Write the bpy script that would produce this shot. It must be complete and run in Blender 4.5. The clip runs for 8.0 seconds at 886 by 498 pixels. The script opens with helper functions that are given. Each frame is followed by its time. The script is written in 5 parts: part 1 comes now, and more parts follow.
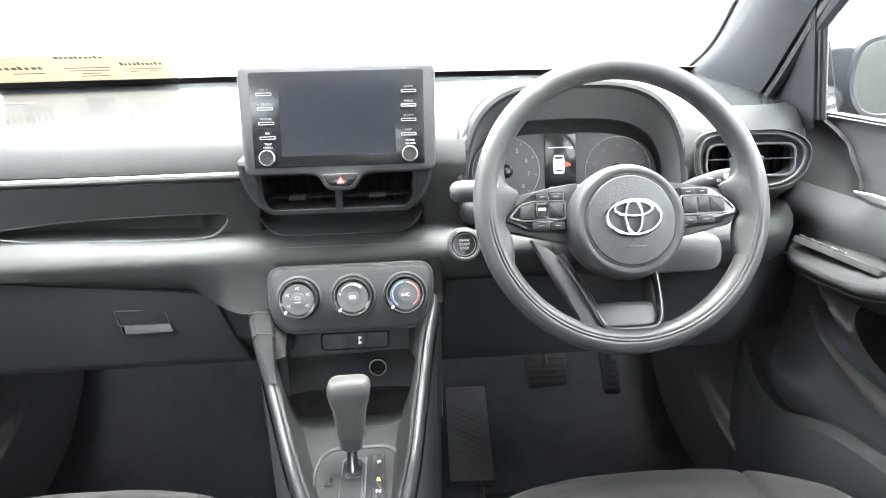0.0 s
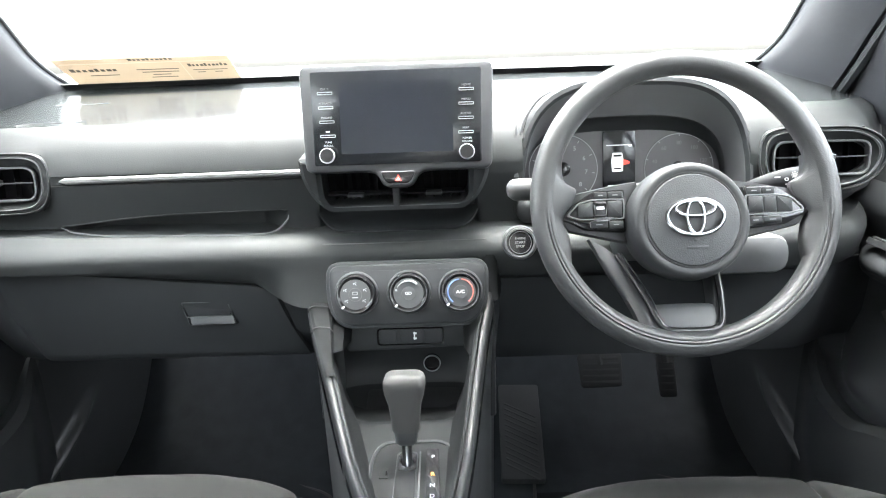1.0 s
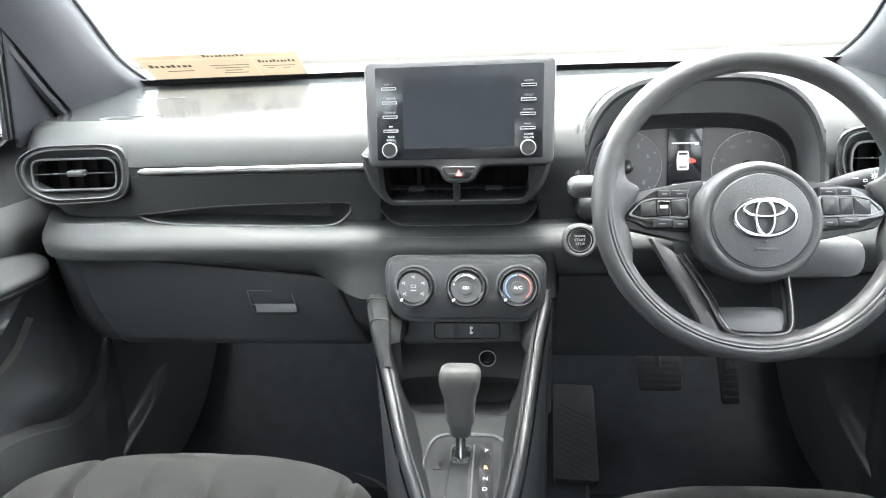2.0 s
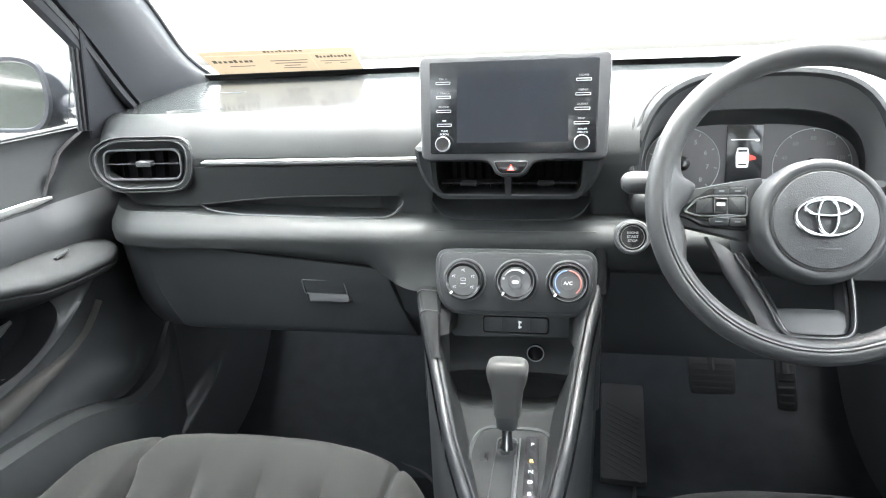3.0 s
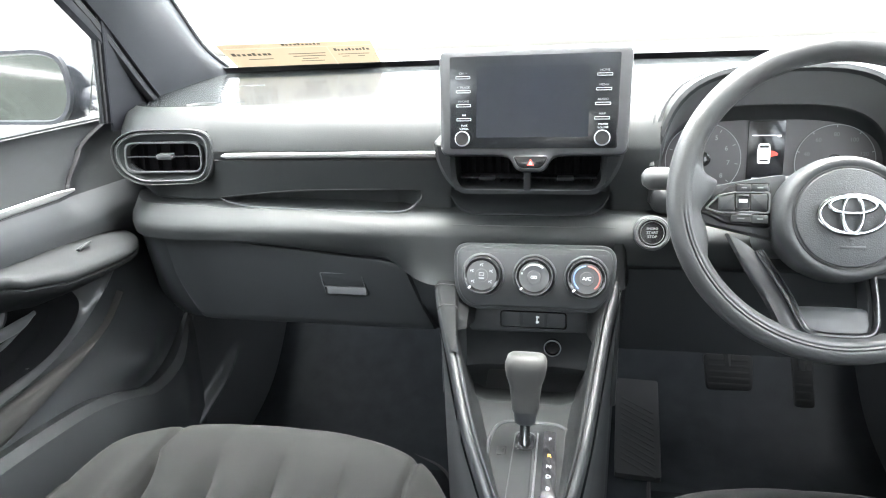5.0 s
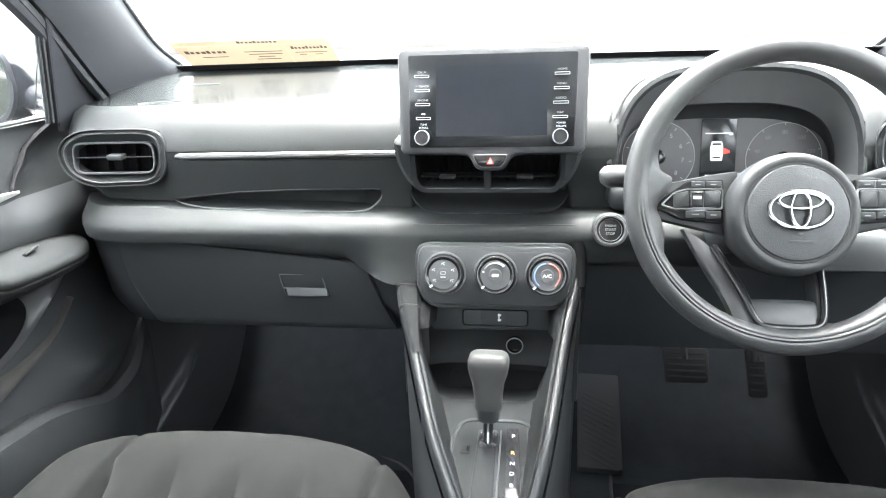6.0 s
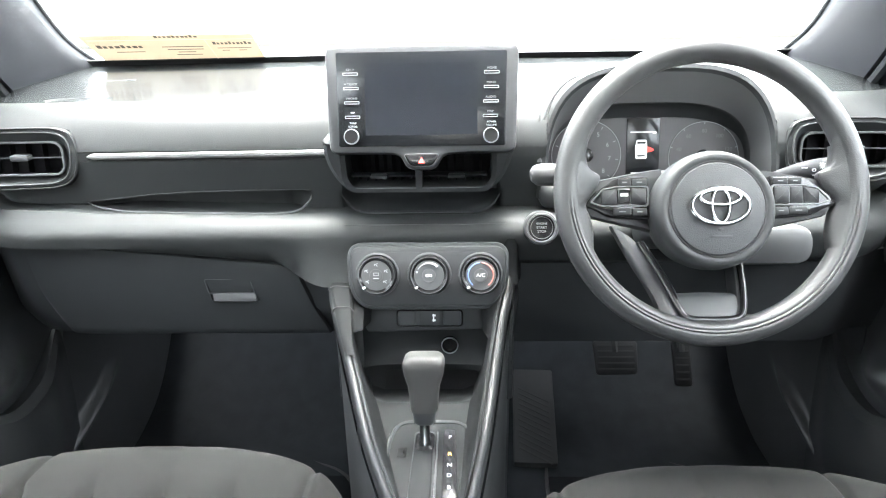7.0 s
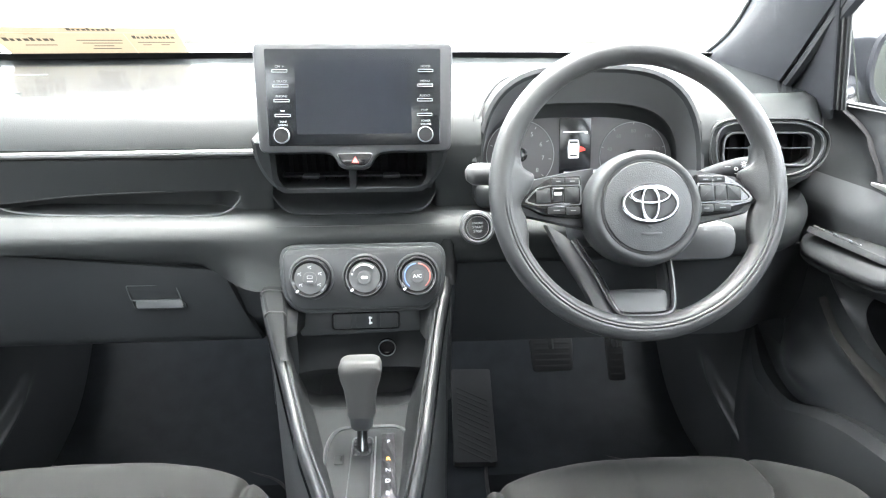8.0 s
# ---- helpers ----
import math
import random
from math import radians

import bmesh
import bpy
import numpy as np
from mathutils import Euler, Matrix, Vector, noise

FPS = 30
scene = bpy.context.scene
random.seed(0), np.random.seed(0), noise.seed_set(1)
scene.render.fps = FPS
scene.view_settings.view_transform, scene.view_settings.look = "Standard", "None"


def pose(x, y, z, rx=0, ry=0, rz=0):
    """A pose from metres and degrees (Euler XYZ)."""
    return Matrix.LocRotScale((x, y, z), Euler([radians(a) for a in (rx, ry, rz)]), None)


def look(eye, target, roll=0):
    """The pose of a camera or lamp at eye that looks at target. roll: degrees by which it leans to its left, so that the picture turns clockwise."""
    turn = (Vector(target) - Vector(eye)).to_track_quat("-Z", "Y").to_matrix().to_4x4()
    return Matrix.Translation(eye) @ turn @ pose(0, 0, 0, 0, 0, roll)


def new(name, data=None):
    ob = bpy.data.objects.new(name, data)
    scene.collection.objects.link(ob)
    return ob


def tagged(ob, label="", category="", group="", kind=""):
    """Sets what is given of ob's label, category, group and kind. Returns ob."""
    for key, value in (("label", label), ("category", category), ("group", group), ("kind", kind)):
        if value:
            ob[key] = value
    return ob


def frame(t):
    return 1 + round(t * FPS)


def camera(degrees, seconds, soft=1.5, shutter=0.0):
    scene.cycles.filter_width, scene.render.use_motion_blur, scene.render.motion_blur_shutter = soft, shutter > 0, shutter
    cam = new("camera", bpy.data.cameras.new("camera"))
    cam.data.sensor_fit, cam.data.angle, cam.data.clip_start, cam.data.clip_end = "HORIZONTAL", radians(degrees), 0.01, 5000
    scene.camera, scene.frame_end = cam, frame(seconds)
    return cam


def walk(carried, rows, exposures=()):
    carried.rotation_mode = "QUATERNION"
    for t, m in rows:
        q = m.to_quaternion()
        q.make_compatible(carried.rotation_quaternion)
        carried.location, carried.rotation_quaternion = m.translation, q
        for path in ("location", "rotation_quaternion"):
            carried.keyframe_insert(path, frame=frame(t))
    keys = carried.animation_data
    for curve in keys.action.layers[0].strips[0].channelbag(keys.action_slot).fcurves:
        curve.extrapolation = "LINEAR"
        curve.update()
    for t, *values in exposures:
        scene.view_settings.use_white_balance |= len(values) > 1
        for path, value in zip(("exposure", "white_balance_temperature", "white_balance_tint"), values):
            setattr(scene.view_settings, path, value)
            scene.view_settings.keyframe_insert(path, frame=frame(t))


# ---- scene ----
cam = camera(69.9, 8.0, 1.1)
PATH = [
    (0, (0.067, 0.075, 0.896), (0.211, 1.986, 0.325), -1.3),
    (0.5, (0.061, 0.074, 0.899), (0.135, 1.987, 0.321), -1.5),
    (1, (0.062, 0.072, 0.898), (0.042, 1.987, 0.322), -2.0),
    (1.5, (0.06, 0.07, 0.898), (-0.049, 1.981, 0.319), -2.1),
    (3, (0.059, 0.058, 0.896), (-0.293, 1.938, 0.31), -2.2),
    (3.5, (0.06, 0.057, 0.9), (-0.339, 1.923, 0.302), -2.3),
    (4, (0.056, 0.059, 0.899), (-0.359, 1.921, 0.297), -2.1),
    (5.5, (0.049, 0.054, 0.9), (-0.294, 1.927, 0.288), -2.0),
    (6, (0.051, 0.058, 0.899), (-0.219, 1.942, 0.285), -1.8),
    (6.5, (0.051, 0.064, 0.898), (-0.113, 1.959, 0.28), -1.5),
    (7, (0.052, 0.068, 0.898), (-0.012, 1.968, 0.275), -1.0),
    (7.5, (0.054, 0.072, 0.896), (0.082, 1.973, 0.273), -0.5),
    (8, (0.054, 0.078, 0.895), (0.187, 1.973, 0.272), 0.0),
]
walk(cam, [(t, look(eye, target, roll)) for t, eye, target, roll in PATH], [(0.0, 5.25, 6400, 6), (0.5, 5.05, 6400, 6), (1.0, 4.88, 6400, 6), (1.5, 4.92, 6400, 6), (3.0, 4.95, 6400, 6), (4.0, 5.0, 6400, 6), (8.0, 5.15, 6400, 6)])
# ---- light ----
world = bpy.data.worlds.new("world")
scene.world = world
world.use_nodes = True
wn = world.node_tree.nodes
sky = wn.new("ShaderNodeTexSky")
sky.sky_type, sky.sun_disc = "NISHITA", False
sky.sun_elevation, sky.sun_rotation = radians(83), radians(0)
sky.air_density, sky.dust_density, sky.ozone_density = 1.0, 6.0, 1.0
haze = wn.new("ShaderNodeHueSaturation")
haze.inputs["Saturation"].default_value = 0.25
world.node_tree.links.new(sky.outputs[0], haze.inputs["Color"])
world.node_tree.links.new(haze.outputs[0], wn["Background"].inputs[0])
wn["Background"].inputs[1].default_value = 0.155
sun = new("sun", bpy.data.lights.new("sun", "SUN"))
sun.data.energy, sun.data.angle, sun.data.color = 0.15, radians(30), (1.0, 0.97, 0.92)
sun.matrix_world = look((0.0, 1.6, 12.9), (0, 0, 0))


# ---- materials ----
def mat(name, base, rough=0.5, metal=0.0, grain=900.0, bump=0.15, vary=0.12, patch=9.0, spec=0.5, emit=0.0, coat=0.0):
    """A procedural surface: grain in fine relief, slow patches in colour and gloss."""
    m = bpy.data.materials.new(name)
    m.use_nodes = True
    n, l = m.node_tree.nodes, m.node_tree.links
    b = n["Principled BSDF"]
    b.inputs["Metallic"].default_value, b.inputs["Specular IOR Level"].default_value = metal, spec
    b.inputs["Coat Weight"].default_value = coat
    co = n.new("ShaderNodeTexCoord")
    slow = n.new("ShaderNodeTexNoise")
    slow.inputs["Scale"].default_value, slow.inputs["Detail"].default_value = patch, 5
    l.new(co.outputs["Object"], slow.inputs["Vector"])
    ramp = n.new("ShaderNodeMapRange")
    ramp.inputs[3].default_value, ramp.inputs[4].default_value = 1 - vary, 1 + vary
    l.new(slow.outputs[0], ramp.inputs[0])
    mix = n.new("ShaderNodeVectorMath")
    mix.operation = "SCALE"
    mix.inputs[0].default_value = base
    l.new(ramp.outputs[0], mix.inputs["Scale"])
    l.new(mix.outputs[0], b.inputs["Base Color"])
    gloss = n.new("ShaderNodeMapRange")
    gloss.inputs[3].default_value, gloss.inputs[4].default_value = max(rough - 0.06, 0.02), rough + 0.06
    l.new(slow.outputs[0], gloss.inputs[0])
    l.new(gloss.outputs[0], b.inputs["Roughness"])
    if bump:
        fine = n.new("ShaderNodeTexNoise")
        fine.inputs["Scale"].default_value, fine.inputs["Detail"].default_value = grain, 2
        l.new(co.outputs["Object"], fine.inputs["Vector"])
        bm = n.new("ShaderNodeBump")
        bm.inputs["Strength"].default_value, bm.inputs["Distance"].default_value = bump, 0.0006
        l.new(fine.outputs[0], bm.inputs["Height"])
        l.new(bm.outputs[0], b.inputs["Normal"])
    if emit:
        b.inputs["Emission Color"].default_value, b.inputs["Emission Strength"].default_value = (*base, 1), emit
    return m


def clear_glass(name, tint):
    m = bpy.data.materials.new(name)
    m.use_nodes = True
    b = m.node_tree.nodes["Principled BSDF"]
    b.inputs["Base Color"].default_value = (*tint, 1)
    b.inputs["Transmission Weight"].default_value, b.inputs["Roughness"].default_value, b.inputs["IOR"].default_value = 1, 0.0, 1.3
    return m


def woven(name, base, scale):
    """Dark seat cloth: crossed threads in relief and a mottled tone."""
    m = mat(name, base, 0.9, 0, 1400, 0.35, 0.2, 14, 0.10)
    b = m.node_tree.nodes["Principled BSDF"]
    b.inputs["Sheen Weight"].default_value, b.inputs["Sheen Roughness"].default_value = 0.02, 0.5
    return m


def paper(name, base):
    """Thin printed paper that daylight shines through."""
    m = mat(name, base, 0.7, 0, 400, 0.05, 0.08, 6)
    n, l = m.node_tree.nodes, m.node_tree.links
    through_light = n.new("ShaderNodeBsdfTranslucent")
    through_light.inputs["Color"].default_value = (*base, 1)
    blend = n.new("ShaderNodeMixShader")
    blend.inputs[0].default_value = 0.017
    l.new(n["Principled BSDF"].outputs[0], blend.inputs[1])
    l.new(through_light.outputs[0], blend.inputs[2])
    l.new(blend.outputs[0], n["Material Output"].inputs["Surface"])
    return m


PAD = mat("soft_grained_pad", (0.021, 0.0226, 0.0232), 0.53, 0, 1000, 0.4, 0.14, 9, 0.19)
# Darker copy of the pad that keeps the sky's glare on it down.
PADTOP = mat("smooth_dimmed_pad", (0.012, 0.013, 0.0134), 0.135, 0, 1000, 0.0, 0.10, 9, 0.10)
PLASTIC = mat("grained_grey_plastic", (0.046, 0.048, 0.050), 0.42, 0, 1300, 0.3, 0.12, 9, 0.45)
MATT = mat("matt_grained_plastic", (0.021, 0.0225, 0.024), 0.55, 0, 1300, 0.3, 0.12, 9, 0.25)
BRIGHTSATIN = mat("bright_satin_plastic", (0.085, 0.087, 0.090), 0.35, 0.2, 1500, 0.05, 0.05)
DARKCHROME = mat("dark_chrome", (0.17, 0.175, 0.18), 0.18, 1.0, 300, 0.0, 0.03)
# Near-black for ducts, and for shade put into a recess and a step.
BLACK = mat("duct_and_shade_black", (0.006, 0.006, 0.007), 0.8, 0, 900, 0.2, 0.2, 9, 0.1)
# Near-black, so that the added walls reflect dark.
WALLPAINT = mat("stand_in_wall_dark", (0.014, 0.016, 0.014), 0.9, 0, 40, 0.3, 0.4, 0.8, 0.05)
LIGHTBAR = mat("pale_line", (0.22, 0.22, 0.21), 0.6, 0, 40, 0.1, 0.1, 3)
DARK = mat("dark_plastic", (0.020, 0.0215, 0.023), 0.48, 0, 1100, 0.25, 0.15, 9, 0.30)
SATIN = mat("satin_grey_plastic", (0.075, 0.077, 0.080), 0.34, 0, 1500, 0.08, 0.06)
BEZEL = mat("matt_grey_bezel", (0.034, 0.0355, 0.038), 0.46, 0, 1800, 0.10, 0.05, 9, 0.32)
GLOSS = mat("gloss_black", (0.012, 0.012, 0.013), 0.12, 0, 500, 0.0, 0.05)
SCREEN = mat("screen_glass", (0.010, 0.011, 0.013), 0.16, 0, 60, 0.0, 0.05, 4, 0.45)
LCD = mat("unlit_display", (0.008, 0.0095, 0.013), 0.18, 0, 60, 0.0, 0.05, 4, 0.4)
SILVER = mat("silver_trim", (0.50, 0.50, 0.49), 0.33, 0.9, 700, 0.0, 0.03)
RIM = mat("wheel_urethane", (0.033, 0.034, 0.035), 0.36, 0, 1100, 0.6, 0.14)
SAILTRIM = mat("corner_trim_plastic", (0.017, 0.018, 0.021), 0.62, 0, 1300, 0.2, 0.1, 9, 0.14)
SPOKE = mat("spoke_plastic", (0.030, 0.031, 0.033), 0.36, 0, 1300, 0.15, 0.1, 9, 0.45)
CONSOLE = mat("console_plastic", (0.0072, 0.0078, 0.0083), 0.56, 0, 1300, 0.25, 0.15, 11, 0.13)
RAILHEAD = mat("rail_head_plastic", (0.0085, 0.009, 0.0095), 0.7, 0, 900, 0.5, 0.2, 30, 0.06)
RAIL = mat("worn_rail_plastic", (0.012, 0.013, 0.014), 0.42, 0, 500, 0.25, 0.3, 40, 0.20)
DOORTRIM = mat("door_plastic", (0.036, 0.038, 0.040), 0.42, 0, 1300, 0.25, 0.14, 9, 0.32)
BANDTRIM = mat("smooth_band_plastic", (0.046, 0.047, 0.049), 0.33, 0, 1300, 0.1, 0.1, 9, 0.5)
# Darker than the door's plastic, to hold down the window light on it.
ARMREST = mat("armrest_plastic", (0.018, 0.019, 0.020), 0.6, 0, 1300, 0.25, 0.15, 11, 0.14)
# Darker copy of the door's plastic, against the window light on its top.
DOORPAD = mat("door_plastic_dimmed", (0.014, 0.015, 0.016), 0.62, 0, 1300, 0.25, 0.12, 11, 0.10)
KICKTRIM = mat("kick_plastic", (0.026, 0.0275, 0.029), 0.38, 0, 1300, 0.1, 0.14, 9, 0.5)
# Paler than the dash plastic it stands for; light put into its colour.
LIGHTENED = mat("lightened_grey_plastic", (0.075, 0.077, 0.080), 0.5, 0, 1400, 0.15, 0.08)
HUBSKIN = mat("hub_cover_plastic", (0.031, 0.0325, 0.034), 0.46, 0, 1300, 0.3, 0.14, 9, 0.32)
HUBGRAIN = mat("grained_hub_disc", (0.040, 0.042, 0.044), 0.42, 0, 800, 0.7, 0.15, 12, 0.4)
GRIP = mat("grip_plastic", (0.034, 0.034, 0.0335), 0.52, 0, 1500, 0.08, 0.08, 9, 0.18)
BADGE = mat("badge_chrome", (0.26, 0.27, 0.28), 0.08, 1.0, 300, 0.0, 0.03)
CLOTH = woven("seat_cloth", (0.0085, 0.0087, 0.0085), 900)
BOLSTER = woven("bolster_cloth", (0.052, 0.050, 0.048), 700)
CARPET = mat("black_carpet", (0.020, 0.022, 0.0245), 0.95, 0, 700, 0.9, 0.3, 25, 0.05)
MAT = mat("floor_mat_pile", (0.009, 0.010, 0.011), 0.95, 0, 900, 0.9, 0.3, 25, 0.05)
TREAD = mat("worn_tread_rubber", (0.028, 0.029, 0.030), 0.75, 0, 900, 0.3, 0.25, 9, 0.2)
# Pale and half diffuse: the chrome's reflection put into its colour.
BRIGHTKEY = mat("bright_key_outline", (0.27, 0.28, 0.29), 0.42, 0.3, 900, 0.0, 0.05)
RUBBER = mat("black_rubber", (0.012, 0.012, 0.013), 0.7, 0, 900, 0.3, 0.2)
LINING = mat("roof_cloth", (0.58, 0.57, 0.55), 0.9, 0, 900, 0.3, 0.08)
PILLAR = mat("pillar_trim_plastic", (0.023, 0.0245, 0.028), 0.55, 0, 1200, 0.25, 0.08, 9, 0.22)
PAINT = mat("dark_body_paint", (0.018, 0.019, 0.022), 0.18, 0.2, 300, 0.0, 0.05, 6, 0.5, 0, 0.6)
SHELL = mat("dark_inner_shell", (0.030, 0.031, 0.032), 0.7, 0, 900, 0.2, 0.15)
WHITE = mat("white_print", (0.75, 0.76, 0.76), 0.5, 0, 900, 0.0, 0.03)
GREYPRINT = mat("grey_print", (0.33, 0.34, 0.35), 0.5, 0, 900, 0.0, 0.03)
RED = mat("red_print", (0.42, 0.12, 0.10), 0.5, 0, 900, 0.0, 0.05)
BLUE = mat("blue_print", (0.12, 0.20, 0.42), 0.5, 0, 900, 0.0, 0.05)
REDLIT = mat("red_lit", (0.9, 0.06, 0.04), 0.5, 0, 900, 0, 0.03, 9, 0.5, 0.03)
WHITELIT = mat("white_lit", (0.85, 0.83, 0.86), 0.5, 0, 900, 0, 0.03, 9, 0.5, 0.03)
AMBERLIT = mat("amber_lit", (1.0, 0.45, 0.06), 0.5, 0, 900, 0, 0.03, 9, 0.5, 0.04)
PAPER = paper("orange_paper", (0.68, 0.54, 0.38))
SEAMLINE = paper("pale_paper_line", (0.80, 0.68, 0.54))
INK = mat("dark_ink", (0.10, 0.085, 0.065), 0.7, 0, 400, 0.0, 0.05)
DIMPRINT = mat("dim_grey_print", (0.15, 0.155, 0.16), 0.5, 0, 900, 0.0, 0.03)
DIAL = mat("dial_face", (0.085, 0.083, 0.088), 0.5, 0, 1500, 0.05, 0.08)
CONCRETE = mat("pale_concrete", (0.58, 0.575, 0.56), 0.85, 0, 120, 0.4, 0.10, 0.6)
MIRROR = mat("mirror_glass", (0.85, 0.86, 0.86), 0.02, 1.0, 300, 0.0, 0.02)
GLASS = clear_glass("window_glass", (0.97, 0.985, 0.98))


# ---- building helpers ----
def grid(rows, close_u=False, close_v=False):
    """A sheet of quads over rows of points."""
    bm = bmesh.new()
    vs = [[bm.verts.new(p) for p in row] for row in rows]
    a, b = len(vs), len(vs[0])
    for i in range(a if close_u else a - 1):
        for j in range(b if close_v else b - 1):
            q = [vs[i][j], vs[(i + 1) % a][j], vs[(i + 1) % a][(j + 1) % b], vs[i][(j + 1) % b]]
            if len(set(q)) == 4:
                bm.faces.new(q)
    return bm


def thick(bm, d):
    """Gives a sheet thickness d against its normals."""
    bmesh.ops.recalc_face_normals(bm, faces=bm.faces)
    bmesh.ops.solidify(bm, geom=bm.faces[:], thickness=d)
    return bm


def offset(pts, d):
    """A closed outline drawn in by d."""
    out, n = [], len(pts)
    area = sum(pts[i][0] * pts[(i + 1) % n][1] - pts[(i + 1) % n][0] * pts[i][1] for i in range(n))
    s = 1 if area > 0 else -1
    for i in range(n):
        a, b, c = Vector(pts[i - 1]), Vector(pts[i]), Vector(pts[(i + 1) % n])
        e, f = (b - a).normalized(), (c - b).normalized()
        m = Vector((-e.y - f.y, e.x + f.x))
        m = m.normalized() if m.length > 1e-6 else Vector((-e.y, e.x))
        k = max(m.dot(Vector((-e.y, e.x))), 0.5)
        out.append(tuple(b + m * (s * d / k)))
    return out


def rpoly(pts, r, n=5):
    """An outline with rounded corners; r: one radius, or one for each corner."""
    out, k = [], len(pts)
    for i in range(k):
        a, b, c = Vector(pts[i - 1]), Vector(pts[i]), Vector(pts[(i + 1) % k])
        ri = r[i] if isinstance(r, (list, tuple)) else r
        u, w = (a - b), (c - b)
        p, q = b + u.normalized() * min(ri, u.length * 0.48), b + w.normalized() * min(ri, w.length * 0.48)
        for j in range(n + 1):
            t = j / n
            out.append(tuple(p * (1 - t) ** 2 + b * 2 * t * (1 - t) + q * t * t))
    return out


def rrect(w, h, r, cx=0.0, cy=0.0, n=5):
    x, y = w / 2, h / 2
    return rpoly([(cx - x, cy - y), (cx + x, cy - y), (cx + x, cy + y), (cx - x, cy + y)], r, n)


def prism(pts, z0, z1, edge=0.0, m=None):
    """A solid on an outline from z0 to z1, its front edge rounded."""
    layers = [(pts, z0)]
    if edge:
        layers += [(pts, z1 - edge), (offset(pts, edge * 0.3), z1 - edge * 0.3), (offset(pts, edge), z1)]
    else:
        layers += [(pts, z1)]
    bm = grid([[(x, y, z) for x, y in o] for o, z in layers], close_v=True)
    bm.verts.ensure_lookup_table()
    n = len(pts)
    bm.faces.new([bm.verts[i] for i in range(n)])
    bm.faces.new([bm.verts[len(bm.verts) - n + i] for i in range(n)])
    if m is not None:
        bm.transform(m)
    return bm


def frame_ring(outer, inner, z0, z1, edge=0.001, m=None, sink=None):
    """A frame between two outlines with the same count of points; its inner side may go down to sink."""
    sink = z0 if sink is None else sink
    rows = [(outer, z0), (outer, z1 - edge), (offset(outer, edge), z1), (offset(inner, -edge), z1), (inner, z1 - edge), (inner, sink)]
    bm = grid([[(x, y, z) for x, y in o] for o, z in rows], close_v=True)
    if m is not None:
        bm.transform(m)
    return bm


def lathe(profile, n=32, m=None):
    """A turned shape; rings of radius 0 close it."""
    bm = grid([[(r * math.cos(2 * math.pi * i / n), r * math.sin(2 * math.pi * i / n), z) for i in range(n)] for r, z in profile], close_v=True)
    bmesh.ops.remove_doubles(bm, verts=bm.verts, dist=1e-6)
    if m is not None:
        bm.transform(m)
    return bm


def smooth_path(pts, n=8, closed=False):
    """A Catmull-Rom curve through the points."""
    p = [Vector(q) for q in pts]
    k, out = len(p), []
    for i in range(k if closed else k - 1):
        a = p[i - 1] if (closed or i > 0) else p[0] * 2 - p[1]
        b, c = p[i], p[(i + 1) % k]
        d = p[(i + 2) % k] if (closed or i + 2 < k) else p[-1] * 2 - p[-2]
        for j in range(n):
            t = j / n
            out.append(0.5 * ((2 * b) + (c - a) * t + (2 * a - 5 * b + 4 * c - d) * t * t + (3 * b - a - 3 * c + d) * t ** 3))
    if not closed:
        out.append(p[-1])
    return out


def tube(pts, r, n=10, closed=False, wide=1.0, up=(0, 0, 1), m=None):
    """A rod along points; r: radius, or a function of the way 0 to 1; wide: its width over its height."""
    pts = [Vector(p) for p in pts]
    rows, k = [], len(pts)
    for i, p in enumerate(pts):
        a = pts[i - 1] if (closed or i) else p
        b = pts[(i + 1) % k] if (closed or i + 1 < k) else p
        d = (b - a).normalized()
        side = d.cross(Vector(up))
        side = side.normalized() if side.length > 1e-4 else Vector((1, 0, 0))
        top = side.cross(d)
        rr = r(i / (k - 1)) if callable(r) else r
        rows.append([p + side * (rr * wide * math.cos(2 * math.pi * j / n)) + top * (rr * math.sin(2 * math.pi * j / n)) for j in range(n)])
    bm = grid(rows, close_u=closed, close_v=True)
    if not closed:
        bm.verts.ensure_lookup_table()
        for base in (0, (k - 1) * n):
            bm.faces.new([bm.verts[base + j] for j in range(n)])
    if m is not None:
        bm.transform(m)
    return bm


def rbox(w, d, h, e, m=None, n=2):
    """A box with rounded edges round its middle."""
    bm = bmesh.new()
    bmesh.ops.create_cube(bm, size=1)
    bm.transform(Matrix.Diagonal((w, d, h, 1)))
    if e:
        bmesh.ops.bevel(bm, geom=bm.edges[:], offset=e, segments=n, profile=0.5, affect="EDGES")
    if m is not None:
        bm.transform(m)
    return bm


def joined(*bms):
    """Several pieces of one part in one bmesh."""
    out = bmesh.new()
    for b in bms:
        me = bpy.data.meshes.new("piece")
        b.to_mesh(me)
        b.free()
        out.from_mesh(me)
        bpy.data.meshes.remove(me)
    return out


def letters(body, size, m=None, deep=0.0003, squash=1.0):
    """Raised lettering in the built-in font, centred, as a bmesh."""
    cu = bpy.data.curves.new("lettering", "FONT")
    cu.body, cu.size, cu.align_x, cu.align_y, cu.extrude = body, size, "CENTER", "CENTER", deep
    cu.resolution_u = 3
    ob = bpy.data.objects.new("lettering", cu)
    scene.collection.objects.link(ob)
    me = bpy.data.meshes.new_from_object(ob.evaluated_get(bpy.context.evaluated_depsgraph_get()))
    bpy.data.objects.remove(ob)
    bpy.data.curves.remove(cu)
    bm = bmesh.new()
    bm.from_mesh(me)
    bpy.data.meshes.remove(me)
    bm.transform(Matrix.Diagonal((squash, 1, 1, 1)))
    if m is not None:
        bm.transform(m)
    return bm


